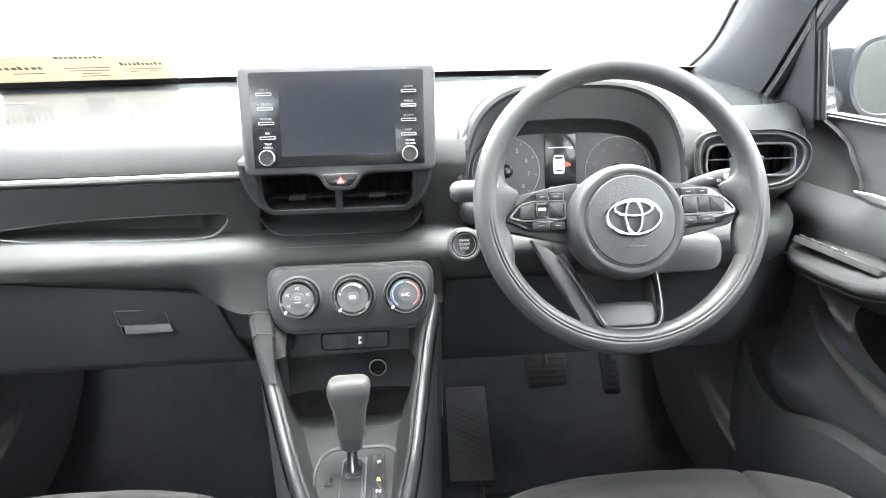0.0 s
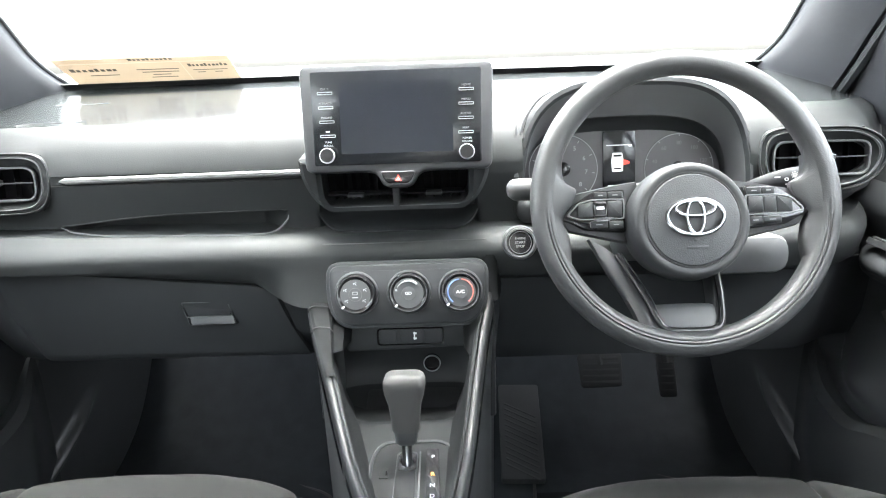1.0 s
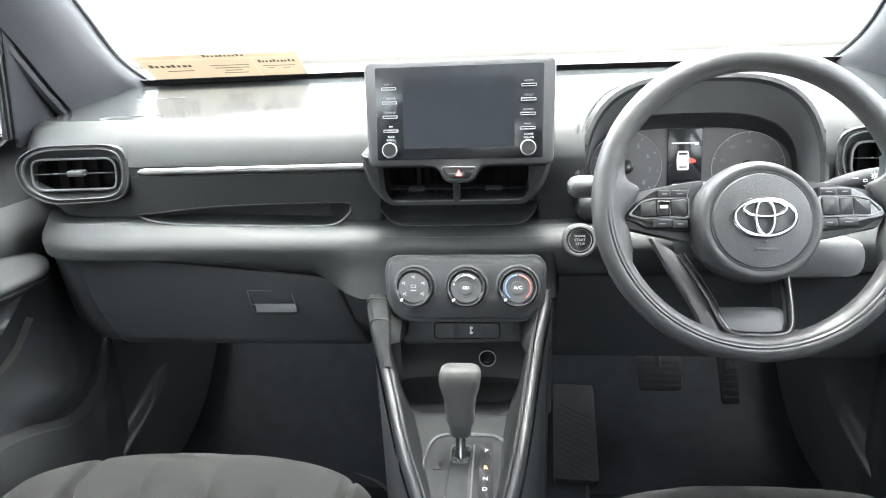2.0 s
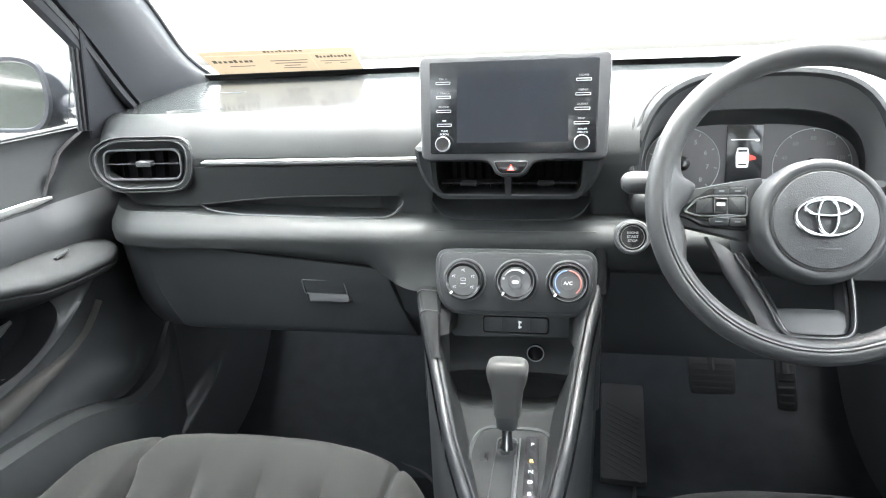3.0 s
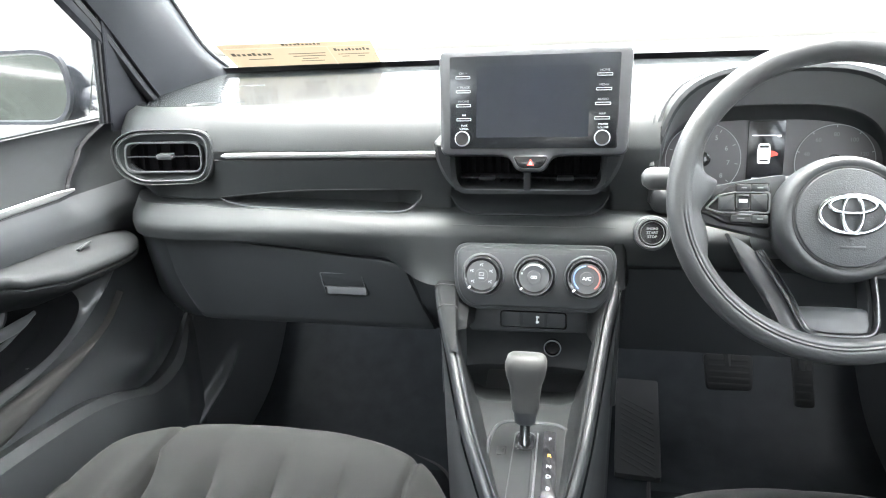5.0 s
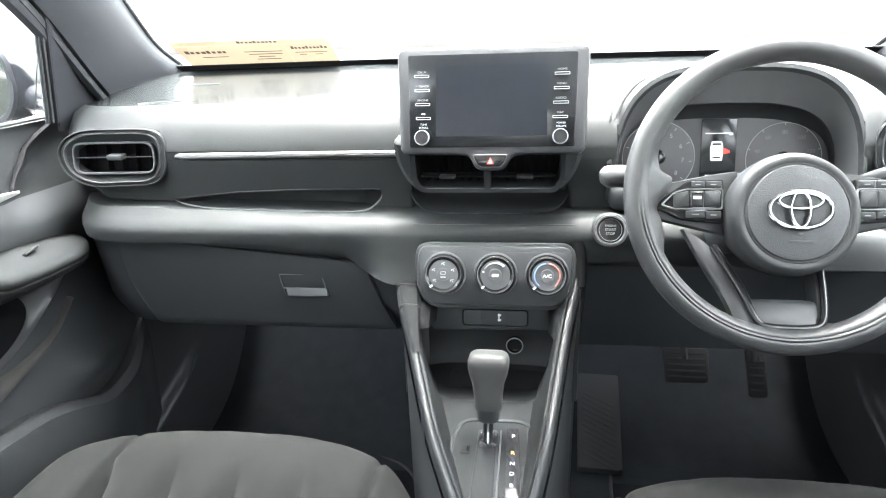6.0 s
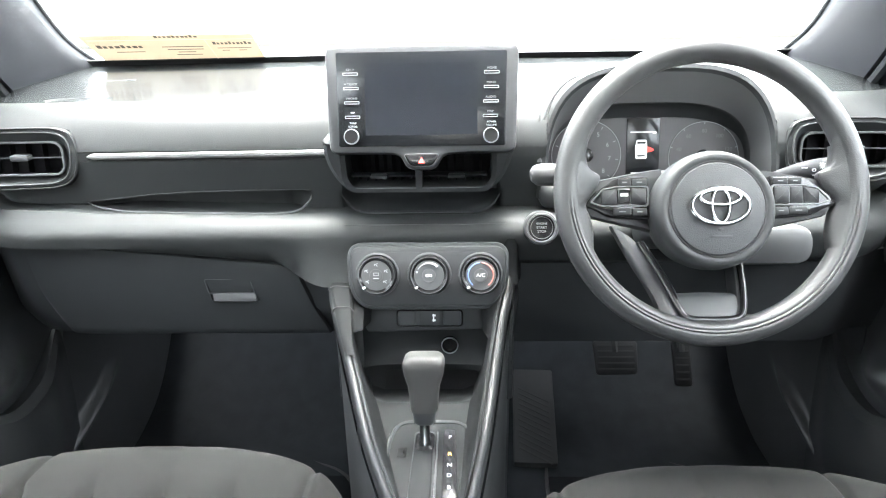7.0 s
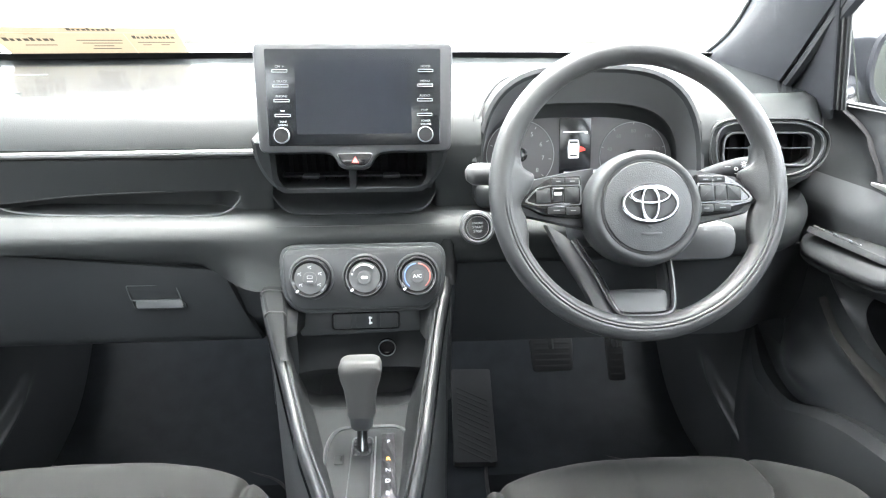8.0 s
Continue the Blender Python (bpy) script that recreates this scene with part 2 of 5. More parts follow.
def thing(name, label, category, at=(0, 0, 0), group="", kind=""):
    ob = new(name)
    ob.location = at
    ob.empty_display_size = 0.05
    return tagged(ob, label, category, group, kind)


def part(name, bm, material, parent=None, label="", smooth=38):
    """Links a bmesh, in the world's metres, as one mesh under a thing or a part."""
    bmesh.ops.recalc_face_normals(bm, faces=bm.faces)
    me = bpy.data.meshes.new(name)
    bm.to_mesh(me)
    bm.free()
    for p in me.polygons:
        p.use_smooth = True
    me.set_sharp_from_angle(angle=radians(smooth))
    me.materials.append(material)
    ob = new(name, me)
    if parent is not None:
        bpy.context.view_layer.update()
        ob.parent = parent
        ob.matrix_parent_inverse = parent.matrix_world.inverted()
    if label:
        ob["label"] = label
    return ob


def panel(x, y, z, lean, turn=0.0):
    """The frame of a panel that faces the cabin: x right, y up it, z out of it; lean: degrees its top leans forward."""
    return pose(x, y, z, 90 - lean, 0, turn)


def lerp(a, b, t):
    return a + (b - a) * t


def ramp01(x, a, b):
    t = min(max((x - a) / (b - a), 0.0), 1.0)
    return t * t * (3 - 2 * t)


def along(x, knots):
    """A smooth value over sorted (x, value) knots."""
    if x <= knots[0][0]:
        return knots[0][1]
    for (a, p), (b, q) in zip(knots, knots[1:]):
        if x <= b:
            return lerp(p, q, ramp01(x, a, b))
    return knots[-1][1]
# ---- setting: ground, shell, glass ----
ground = tagged(part("ground", grid([[(x, y, -0.32) for y in (-300, 0, 300)] for x in (-300, 0, 300)]), CONCRETE), "pale concrete yard all round the parked car", "ground", kind="structure")


def shell():
    """The closed inside of the body behind and under what is seen."""
    floor = thing("floor", "black carpeted car floor rising to the toe board", "floor", (0, 0.6, 0), kind="structure")
    prof = smooth_path([(-1.3, 0.0), (0.4, 0.0), (1.15, 0.0), (1.38, 0.03), (1.52, 0.13), (1.62, 0.30), (1.66, 0.62)], 5)
    rows = [[(x, p.x, p.y) for p in [Vector((a[0], a[1])) for a in prof]] for x in (-0.80, -0.4, 0.0, 0.4, 0.80)]
    part("carpet", thick(grid(rows), 0.012), CARPET, floor)
    roof = [[(x, y, 1.24 - 0.05 * (x / 0.62) ** 2 - 0.02 * abs(y + 0.3)) for y in (-1.3, -0.6, 0.0, 0.45, 0.65, 0.83)] for x in (-0.62, -0.4, -0.2, 0, 0.2, 0.4, 0.62)]
    tagged(part("ceiling", thick(grid(roof), 0.03), LINING), "pale grey cloth roof lining", "ceiling", kind="structure")
    back = thing("wall_back", "dark rear panel with a wide rear window opening", "wall", (0, -1.3, 0), kind="structure")
    # right panel is widened, out of view, to keep a reflection off the screen
    for w, h, x, z in ((1.48, 0.72, 0, 0.36), (0.10, 0.46, -0.69, 0.95), (0.46, 0.46, 0.51, 0.95), (1.48, 0.06, 0, 1.21)):
        part("panel", rbox(w, 0.03, h, 0.004, pose(x, -1.31, z)), SHELL, back)
    for sx, nm in ((-1, "wall_left"), (1, "wall_right")):
        w = thing(nm, "dark trimmed side panel with a rear window opening", "wall", (sx * 0.735, -0.7, 0), kind="structure")

        def out(z):
            return sx * (0.735 - 0.30 * max(0, z - 0.78))
        # unseen panels; their openings are sized for the light from behind
        for ya, yb, za, zb in ((-1.3, -0.10, 0.0, 0.80), (-1.3, -1.02, 0.80, 1.22), (-0.34, -0.10, 0.80, 1.22), (-1.02, -0.34, 1.12, 1.22)):
            part("panel", thick(grid([[(out(z), y, z) for z in (za, (za + zb) / 2, zb)] for y in (ya, (ya + yb) / 2, yb)]), 0.03), SHELL, w)
    fire = [[(x, 1.64 - 0.2 * max(0, (z - 0.62)), z) for z in (0.55, 0.75, 0.858)] for x in (-0.74, 0, 0.74)]
    cowl = [[(x, 1.425 - 0.16 * (abs(x) / 0.66) ** 2.2 - 0.012, 0.858), (x, 1.50, 0.846), (x, 1.66, 0.80)] for x in [i / 16 * 0.76 for i in range(-16, 17)]]
    tagged(part("wall_cowl", thick(grid(cowl), 0.006), SHELL), "dark cowl that closes the dashboard to the bulkhead", "wall", kind="structure")
    tagged(part("wall_front", thick(grid(fire), 0.03), SHELL), "dark bulkhead under the windscreen", "wall", kind="structure")


shell()


def surroundings():
    """Unseen dark walls added for the door mirrors and to cut side light."""
    w = thing("backdrop", "added dark walls, unseen beside the parked car", "wall", (-4.5, -6, -0.32), kind="structure")
    part("wall", rbox(0.2, 46, 2.7, 0, pose(-4.5, -23.2, 1.03)), WALLPAINT, w)
    # right wall is added out of view to cut the light from that side
    part("wall", rbox(0.2, 46, 2.7, 0, pose(3.6, -23.2, 1.03)), WALLPAINT, w)
    part("wall", rbox(0.2, 34, 5.0, 0, pose(-4.9, -26.0, 2.18)), WALLPAINT, w)
    # rails are made up for pale lines in the mirror
    part("rail", rbox(0.06, 46, 0.09, 0, pose(-4.36, -23.2, 0.35)), LIGHTBAR, w)
    part("rail", rbox(0.06, 46, 0.05, 0, pose(-4.36, -23.2, 1.5)), LIGHTBAR, w)
    b = thing("body_side", "dark painted outer body of the car", "car body", (0, -1, -0.1), kind="structure")
    for sx in (-1, 1):
        rows = [[(sx * x, y, z) for x, z in ((0.78, -0.12), (0.84, 0.1), (0.86, 0.40), (0.84, 0.62), (0.80, 0.76), (0.765, 0.785))] for y in (-1.33, -0.6, 0.2, 0.8, 1.02)]
        part("outer_skin", thick(grid(rows), 0.004), PAINT, b)


surroundings()


def screen_y(x, z):
    """The windscreen's surface: its base bows forward in the middle."""
    return 1.43 - 0.16 * (abs(x) / 0.66) ** 2.2 - (z - 0.862) * 1.75


def windscreen():
    rows = [[(x * (1 - 0.12 * (z - 0.86)), screen_y(x, z), z) for z in (0.855, 0.90, 0.96, 1.02, 1.10, 1.20)] for x in [i / 12 * 0.70 for i in range(-12, 13)]]
    w = thing("window_1", "clear windscreen with a black lower border", "windscreen", (0, 1.4, 0.86), kind="structure")
    g = part("pane", thick(grid(rows), 0.004), GLASS, w)
    g.visible_shadow = False
    rows = [[(x, screen_y(x, z) - 0.006, z) for z in (0.855, 0.868, 0.8760)] for x in [i / 24 * 0.66 for i in range(-24, 25)]]
    part("border", thick(grid(rows), 0.002), DARK, w, "black printed border")


windscreen()


def side_window(sx, number):
    w = thing("window_%d" % number, "clear side window glass in a front door", "window", (sx * 0.74, 0.4, 0.8), kind="structure")
    rows = [[(sx * (0.735 - 0.30 * (z - 0.80)), y, z) for z in (0.74, 0.9, 1.05, 1.2)] for y in (-0.1, 0.3, 0.7, 0.985)]
    g = part("pane", thick(grid(rows), 0.004), GLASS, w)
    g.visible_shadow = False


side_window(-1, 2)
side_window(1, 3)


# ---- dashboard ----
def slot(x):
    """How deep the open shelf is along the dashboard."""
    if x < -0.14:
        return ramp01(x, -0.50, -0.44) * (1 - ramp01(x, -0.215, -0.158))
    return ramp01(x, -0.126, -0.098) * (1 - ramp01(x, 0.082, 0.110)) * 1.2


def lower_edge(x):
    if -0.215 < x < -0.09:
        return lerp(0.5975, 0.574, max(x + 0.215, 0) / 0.072) - 0.05 * max(x + 0.215, 0) * min(x + 0.143, 0) / -0.072 if x < -0.143 else 0.574
    return 0.606 - 0.10 * (min(x, -0.19) + 0.3) if x < 0.0 else 0.595


def dash_profile(x):
    """Depth and height of the dashboard's skin from the windscreen down to its lower edge."""
    s, le = slot(x), lower_edge(x)
    end = max(abs(x) - 0.60, 0) / 0.09
    back = 0.050 * end * end
    bow = -0.16 * (abs(x) / 0.66) ** 2.2
    lip = along(x, [(-0.52, 0.684), (-0.48, 0.685), (-0.36, 0.696), (-0.16, 0.698), (0.7, 0.698)])
    foot = along(x, [(-0.52, 0.676), (-0.47, 0.672), (-0.2, 0.667), (0.7, 0.668)])
    g = 0.004 * ramp01(x, -0.486, -0.480) * (1 - ramp01(x, -0.125, -0.12))
    p = [(1.425 + bow, 0.866), (1.35 + bow, 0.8572), (1.24 + bow * 0.7, 0.8455), (1.13 + bow * 0.4, 0.8342), (1.05, 0.8275), (1.005, 0.8215), (0.976, 0.8120), (0.957, 0.788), (0.948, 0.7635),
         (0.947, 0.7575), (0.947 + g, 0.7565), (0.947 + g, 0.7445), (0.947, 0.7435), (0.949, 0.728), (0.954, 0.708), (0.957, lip), (0.957 + 0.036 * s, lip - 0.003),
         (0.960 + 0.034 * s, foot + 0.003), (0.946 - 0.004 * s, foot - 0.001 * s), (0.926, foot + 0.001), (0.912, 0.662), (0.902, 0.652), (0.899, 0.642), (0.902, 0.628), (0.910, lerp(0.628, le, 0.65)), (0.926, le), (0.955, le - 0.001)]
    # the roll narrows into the console's rail
    f = ramp01(x, -0.225, -0.150) * (1 - ramp01(x, -0.1, -0.09))
    p[-4:] = [(lerp(p[-4][0], 0.8985, f), p[-4][1]), (lerp(p[-3][0], 0.8945, f), lerp(p[-3][1], 0.600, f)), (lerp(p[-2][0], 0.8875, f), le), (lerp(p[-1][0], 0.915, f), le - 0.001)]
    # open well for the instruments, inside the hood's outline
    q = abs(x - 0.3245) / 0.156
    if q < 1:
        top = 0.685 + 0.166 * (1 - q ** 3.226) ** 0.31
        p = [(1.085 if (0.69 < z < top - 0.004 and 3 < i < 16) else y, z) for i, (y, z) in enumerate(p)]
    # openings behind the air vents
    for cx, cz, a, b in ((-0.579, 0.749, 0.066, 0.030), (0.579, 0.749, 0.066, 0.030), (-0.008, 0.737, 0.102, 0.037)):
        p = [(y + 0.065 if ((x - cx) / a) ** 4 + ((z - cz) / b) ** 4 < 1 and 5 < i < 16 else y, z) for i, (y, z) in enumerate(p)]
    # the lower roll turns away towards the doors
    low = max(abs(x) - 0.53, 0) / 0.18
    return [(y + back + (0.060 * low * low if z < 0.69 else 0), z) for y, z in p]


def dashboard():
    d = thing("dashboard", "dark grey grained dashboard with an open shelf and silver strip", "dashboard", (0, 1.1, 0.6))
    xs = sorted(set([i / 64 * 0.716 for i in range(-64, 65)] + [-0.12, -0.114, -0.107, -0.101, 0.084, 0.09, 0.097, 0.105, 0.146, 0.150, 0.153, 0.157, 0.489, 0.493, 0.496, 0.499, -0.50, -0.47, -0.455, -0.178, -0.172, -0.166, -0.160, -0.232, -0.222, -0.217, -0.212, -0.206, -0.200, -0.195, -0.186, -0.181, -0.155, -0.149, -0.142, -0.128, -0.123, -0.118, 0.103, 0.108, 0.113]))
    part("skin", thick(grid([[(x, y, z) for y, z in dash_profile(x)[5:]] for x in xs]), 0.003), PAD, d)
    part("top_pad", thick(grid([[(x, y, z) for y, z in dash_profile(x)[:6]] for x in xs]), 0.003), PADTOP, d, "smooth top pad under the windscreen")
    part("end_joint", tube(smooth_path([(-0.566, 1.010, 0.8215), (-0.553, 1.022, 0.8235), (-0.515, 1.028, 0.8245), (-0.473, 1.031, 0.8248)], 5), lambda t: 0.0032 * (1 - 0.85 * t), 6), DARK, d)
    # silver strip, from the vent to the screen
    a = []
    for i in range(49):
        u = i / 48
        x = lerp(-0.478, -0.128, u)
        h = 0.0046 * (0.35 + 0.65 * ramp01(u, 0.0, 0.012))
        zc = lerp(0.7505, 0.7525, u)
        a.append([(x, 0.9485, zc + h), (x, 0.9440, zc + h), (x, 0.9425, zc + h * 0.75), (x, 0.9425, zc - h * 0.15), (x, 0.9440, zc - h * 0.55), (x, 0.9460, zc - h * 0.9), (x, 0.9485, zc - h)])
    part("silver_strip", grid(a, close_v=True), SILVER, d, "bright silver trim strip")
    # pale tube draws the highlight on the shelf's lower lip
    lip = smooth_path([(-0.165, 0.950, 0.692), (-0.168, 0.946, 0.684), (-0.185, 0.944, 0.6705), (-0.215, 0.943, 0.6665), (-0.32, 0.943, 0.6680), (-0.42, 0.944, 0.6705), (-0.47, 0.947, 0.6760), (-0.494, 0.951, 0.6835)], 6)
    part("shelf_highlight", tube(lip, lambda t: 0.0017 * (1 - 0.7 * abs(2 * t - 1) ** 4), 8), PLASTIC, d)
    # dark tube draws the shade under the shelf's upper edge
    edge = smooth_path([(-0.494, 0.9545, 0.6845), (-0.46, 0.9552, 0.6870), (-0.40, 0.9556, 0.6928), (-0.33, 0.9556, 0.6965), (-0.24, 0.9556, 0.6980), (-0.168, 0.9556, 0.6985)], 6)
    part("shelf_shade_line", tube(edge, lambda t: 0.0013 * (1 - 0.6 * abs(2 * t - 1) ** 3), 6), RUBBER, d, "dark line for the shade at the shelf's upper edge")
    # lower panels, left round the glovebox and right under the column
    rows = [[(x, y + 0.085 * (max(abs(x) - 0.58, 0) / 0.12) ** 2, z) for y, z in ((0.934, lower_edge(x) + 0.002), (0.945, lower_edge(x) - 0.06), (0.962, 0.50), (0.99, 0.462), (1.10, 0.445), (1.35, 0.44))] for x in [lerp(-0.715, -0.11, i / 20) for i in range(21)]]
    part("lower_panel", thick(grid(rows), 0.003), DARK, d)
    rows = [[(x, y + 0.05 * ramp01(x, 0.58, 0.69), z) for y, z in ((0.934, lower_edge(x) + 0.002), (0.945, 0.56), (0.952, 0.50), (0.975, 0.45), (1.06, 0.415), (1.35, 0.41))] for x in [lerp(0.10, 0.715, i / 20) for i in range(21)]]
    part("knee_panel", thick(grid(rows), 0.003), DARK, d)
    # end cover towards the driver's door, paler to make up for missing light
    rows = [[(lerp(0.704, 0.714, t), lerp(1.02, 1.16, t), z) for t in (0, 0.3, 0.6, 1)] for z in (0.40, 0.47, 0.54, 0.61, 0.66)]
    part("end_cover", thick(grid(rows), 0.003), DOORTRIM, d)
    # speaker grilles at the far corners
    for sx in (-1, 1):
        part("defrost_slot", prism(rpoly([(sx * 0.50, 1.165), (sx * 0.585, 1.145), (sx * 0.59, 1.160), (sx * 0.51, 1.185)], 0.006), 0.838, 0.8445, 0.001), DARK, d, "narrow dark defroster outlet")


dashboard()


def glovebox():
    g = thing("glovebox", "closed black plastic glovebox lid with pull handle", "glovebox", (-0.38, 0.94, 0.47))
    def face(u, v):
        xl, xr = lerp(-0.628, -0.565, v), lerp(-0.192, -0.158, v)
        x = lerp(xl, xr, u)
        z = lerp(lower_edge(x) - 0.006, 0.470, v)
        y = 0.928 + 0.020 * v + 0.02 * v * v + 0.03 * (ramp01(-x, 0.54, 0.66))
        return x, y, z
    us = [0, 0.004, 0.02] + [i / 20 for i in range(1, 20)] + [0.98, 0.996, 1]
    vs = [0, 0.01, 0.04, 0.15, 0.3, 0.45, 0.6, 0.75, 0.9, 0.97, 1]
    rows = []
    for u in us:
        row = []
        for v in vs:
            x, y, z = face(u, v)
            e = 0.004 if (u in (0, 1) or v in (0, 1)) else (0.001 if (u in (0.004, 0.996) or v in (0.01,)) else 0)
            row.append((x, y + e, z))
        rows.append(row)
    part("lid", thick(grid(rows), 0.006), DARK, g)
    # pale tube draws the highlight along the lid's upper edge
    part("lid_highlight", tube([Vector(face(u, 0.016)) + Vector((0, -0.0012, 0)) for u in us[1:-1]], 0.0012, 6), SATIN, g, "thin pale line for the upper edge's highlight")
    m = panel(-0.293, 0.9335, 0.5535, -5)
    part("handle_frame", frame_ring(rpoly([(-0.036, 0.019), (0.032, 0.019), (0.042, -0.020), (-0.030, -0.020)], 0.004), rpoly([(-0.034, 0.017), (0.030, 0.017), (0.039, -0.018), (-0.028, -0.018)], 0.003), -0.004, 0.0036, 0.0010, m), DARK, g)
    part("handle", prism(rpoly([(-0.033, 0.016), (0.0295, 0.016), (0.0335, -0.004), (-0.0295, -0.004)], 0.002), -0.004, 0.0035, 0.001, m), DARK, g, "black pull handle")
    # bright ring stands for the highlight on the handle's edges
    plate = rpoly([(-0.0355, 0.0185), (0.0318, 0.0185), (0.0362, -0.0050), (-0.0318, -0.0050)], 0.003)
    part("handle_highlight", frame_ring(offset(plate, -0.0008), offset(plate, 0.0006), -0.002, 0.0048, 0.0003, m), BRIGHTSATIN, g, "thin bright outline for the edge highlight")
    # lip is paler than the lid, for the highlight it catches
    part("finger_lip", prism(rpoly([(-0.027, -0.0062), (0.0365, -0.0062), (0.0385, -0.0175), (-0.0255, -0.0175)], 0.003), -0.004, 0.001, 0.0005, m @ pose(0, 0, 0, -20)), SATIN, g, "pale finger lip, its highlight put into the colour")


glovebox()


def scaled_rings(outline, rings, m):
    """A moulded ring: the outline scaled across and up, at the depths given."""
    bm = grid([[(x * a, y * b, z) for x, y in outline] for a, b, z in rings], close_v=True)
    bm.transform(m)
    return bm


def side_vent(sx):
    v = thing("air_vent", "oval dark plastic side air vent with horizontal slats", "air vent", (sx * 0.578, 0.94, 0.75), "side air vents")
    m = panel(sx * 0.579, 0.9435, 0.7490, 6, -sx * 3) @ Matrix.Scale(1.04, 4)
    o = [(-0.086, 0.020), (-0.050, 0.042), (0.062, 0.042), (0.083, 0.030), (0.083, -0.014), (0.066, -0.040), (-0.044, -0.043), (-0.080, -0.020)]
    if sx > 0:
        o = [(-x, y) for x, y in o][::-1]
    outer = rpoly(o, 0.026, 6)
    part("surround", joined(frame_ring(outer, [(x * 0.965, y * 0.945) for x, y in outer], -0.06, 0.003, 0.0015, m, -0.004),
         scaled_rings(outer, ((0.960, 0.935, -0.003), (0.95, 0.92, 0.0), (0.90, 0.86, 0.0005), (0.80, 0.70, -0.006), (0.752, 0.58, -0.010), (0.75, 0.575, -0.016)), m)), PAD, v)
    part("rim", frame_ring([(x * 0.895, y * 0.86) for x, y in outer], [(x * 0.87, y * 0.82) for x, y in outer], -0.01, 0.0025, 0.0008, m, -0.004), PLASTIC, v, "satin inner rim")
    part("duct", joined(prism(rrect(0.142, 0.06, 0.018), -0.05, -0.034, 0, m), frame_ring([(x * 0.84, y * 0.80) for x, y in outer], [(x * 0.82, y * 0.78) for x, y in outer], -0.05, -0.006, 0.001, m, -0.05)), BLACK, v)
    part("louvre_frame", frame_ring(rrect(0.126, 0.047, 0.016), rrect(0.120, 0.041, 0.014), -0.012, -0.0005, 0.0008, m, -0.012), PLASTIC, v)
    part("slat", rbox(0.119, 0.0018, 0.014, 0.0006, m @ pose(0, 0.001, -0.010, -3)), DARK, v)
    for i in range(5):
        part("vane", rbox(0.0015, 0.04, 0.012, 0, m @ pose(lerp(-0.045, 0.045, i / 4), 0, -0.028)), BLACK, v)
    part("tab", rbox(0.024, 0.008, 0.014, 0.002, m @ pose(0.004, 0.002, -0.003, 10)), PLASTIC, v, "small slider tab")


side_vent(-1)
side_vent(1)


def airbag_print():
    p = thing("airbag_print", "tiny pale airbag lettering printed on the dashboard", "marking", (-0.53, 0.94, 0.806))
    part("bars", joined(*[rbox(w, 0.002, 0.0014, 0, pose(x, 0.985, 0.8105, -38)) for x, w in ((-0.553, 0.012), (-0.538, 0.008), (-0.527, 0.010), (-0.516, 0.006))]), GREYPRINT, p)


airbag_print()


# ---- display and centre stack ----
def display():
    d = thing("touch_screen", "dark grey framed infotainment screen, switched off, with side keys", "display", (0, 0.93, 0.75))
    m = panel(-0.0005, 0.911, 0.825, 13)
    outline = [(-0.1225, -0.0675), (-0.046, -0.0675), (-0.030, -0.0695), (-0.022, -0.0855), (-0.014, -0.089), (0.010, -0.089), (0.018, -0.0855), (0.027, -0.0695), (0.043, -0.0675), (0.1225, -0.0675), (0.1265, 0.0715), (-0.1265, 0.0715)]
    radii = [0.012, 0.008, 0.008, 0.006, 0.004, 0.004, 0.006, 0.008, 0.008, 0.012, 0.011, 0.011]
    part("housing", prism(rpoly(outline, radii), -0.022, 0.0, 0.004, m), BEZEL, d)
    part("back_cover", prism(rrect(0.20, 0.10, 0.02), -0.09, -0.02, 0, m), DARK, d)
    glass = rpoly([(-0.1095, -0.0585), (0.1085, -0.0585), (0.1105, 0.0625), (-0.1115, 0.0625)], 0.003)
    part("glass", prism(glass, -0.003, 0.0008, 0.0005, m), SCREEN, d, "glossy black screen glass")
    part("panel", prism(rrect(0.146, 0.092, 0.001, -0.001, 0.002), -0.001, 0.0011, 0, m), LCD, d, "unlit display panel")
    for side, names in ((-1, ("CH  >", "< TRACK", "PHONE", "*")), (1, ("HOME", "MENU", "AUDIO", "MAP"))):
        for i, word in enumerate(names):
            v = 0.0350 - 0.0184 * i
            u = side * (0.0920 - 0.0007 * i) - 0.0010
            b = part("key", frame_ring(rrect(0.0196, 0.0036, 0.0008, u, v), rrect(0.0184, 0.0022, 0.0005, u, v), -0.001, 0.0018, 0.0002, m), BRIGHTKEY, d, "thin silver outlined key")
            if word == "*":
                part("key_print", rbox(0.005, 0.0016, 0.0006, 0, m @ pose(u, v + 0.0058, 0.0010)), GREYPRINT, b)
            else:
                part("key_print", letters(word, 0.0038, m @ pose(u, v + 0.0054, 0.0010), 0.0002, 1.15), DIMPRINT, b)
        u, v = side * 0.0905 - 0.0012, -0.0460
        k = part("dial", lathe([(0.0098, 0.0), (0.0098, 0.009), (0.0090, 0.0105), (0.0, 0.0105)], 32, m @ pose(u, v, 0)), GLOSS, d, "black rotary knob")
        part("dial_ring", lathe([(0.0099, 0.006), (0.0102, 0.008), (0.0097, 0.0106), (0.0089, 0.0109), (0.0087, 0.0104)], 32, m @ pose(u, v, 0)), BRIGHTKEY, k, "bright ring")
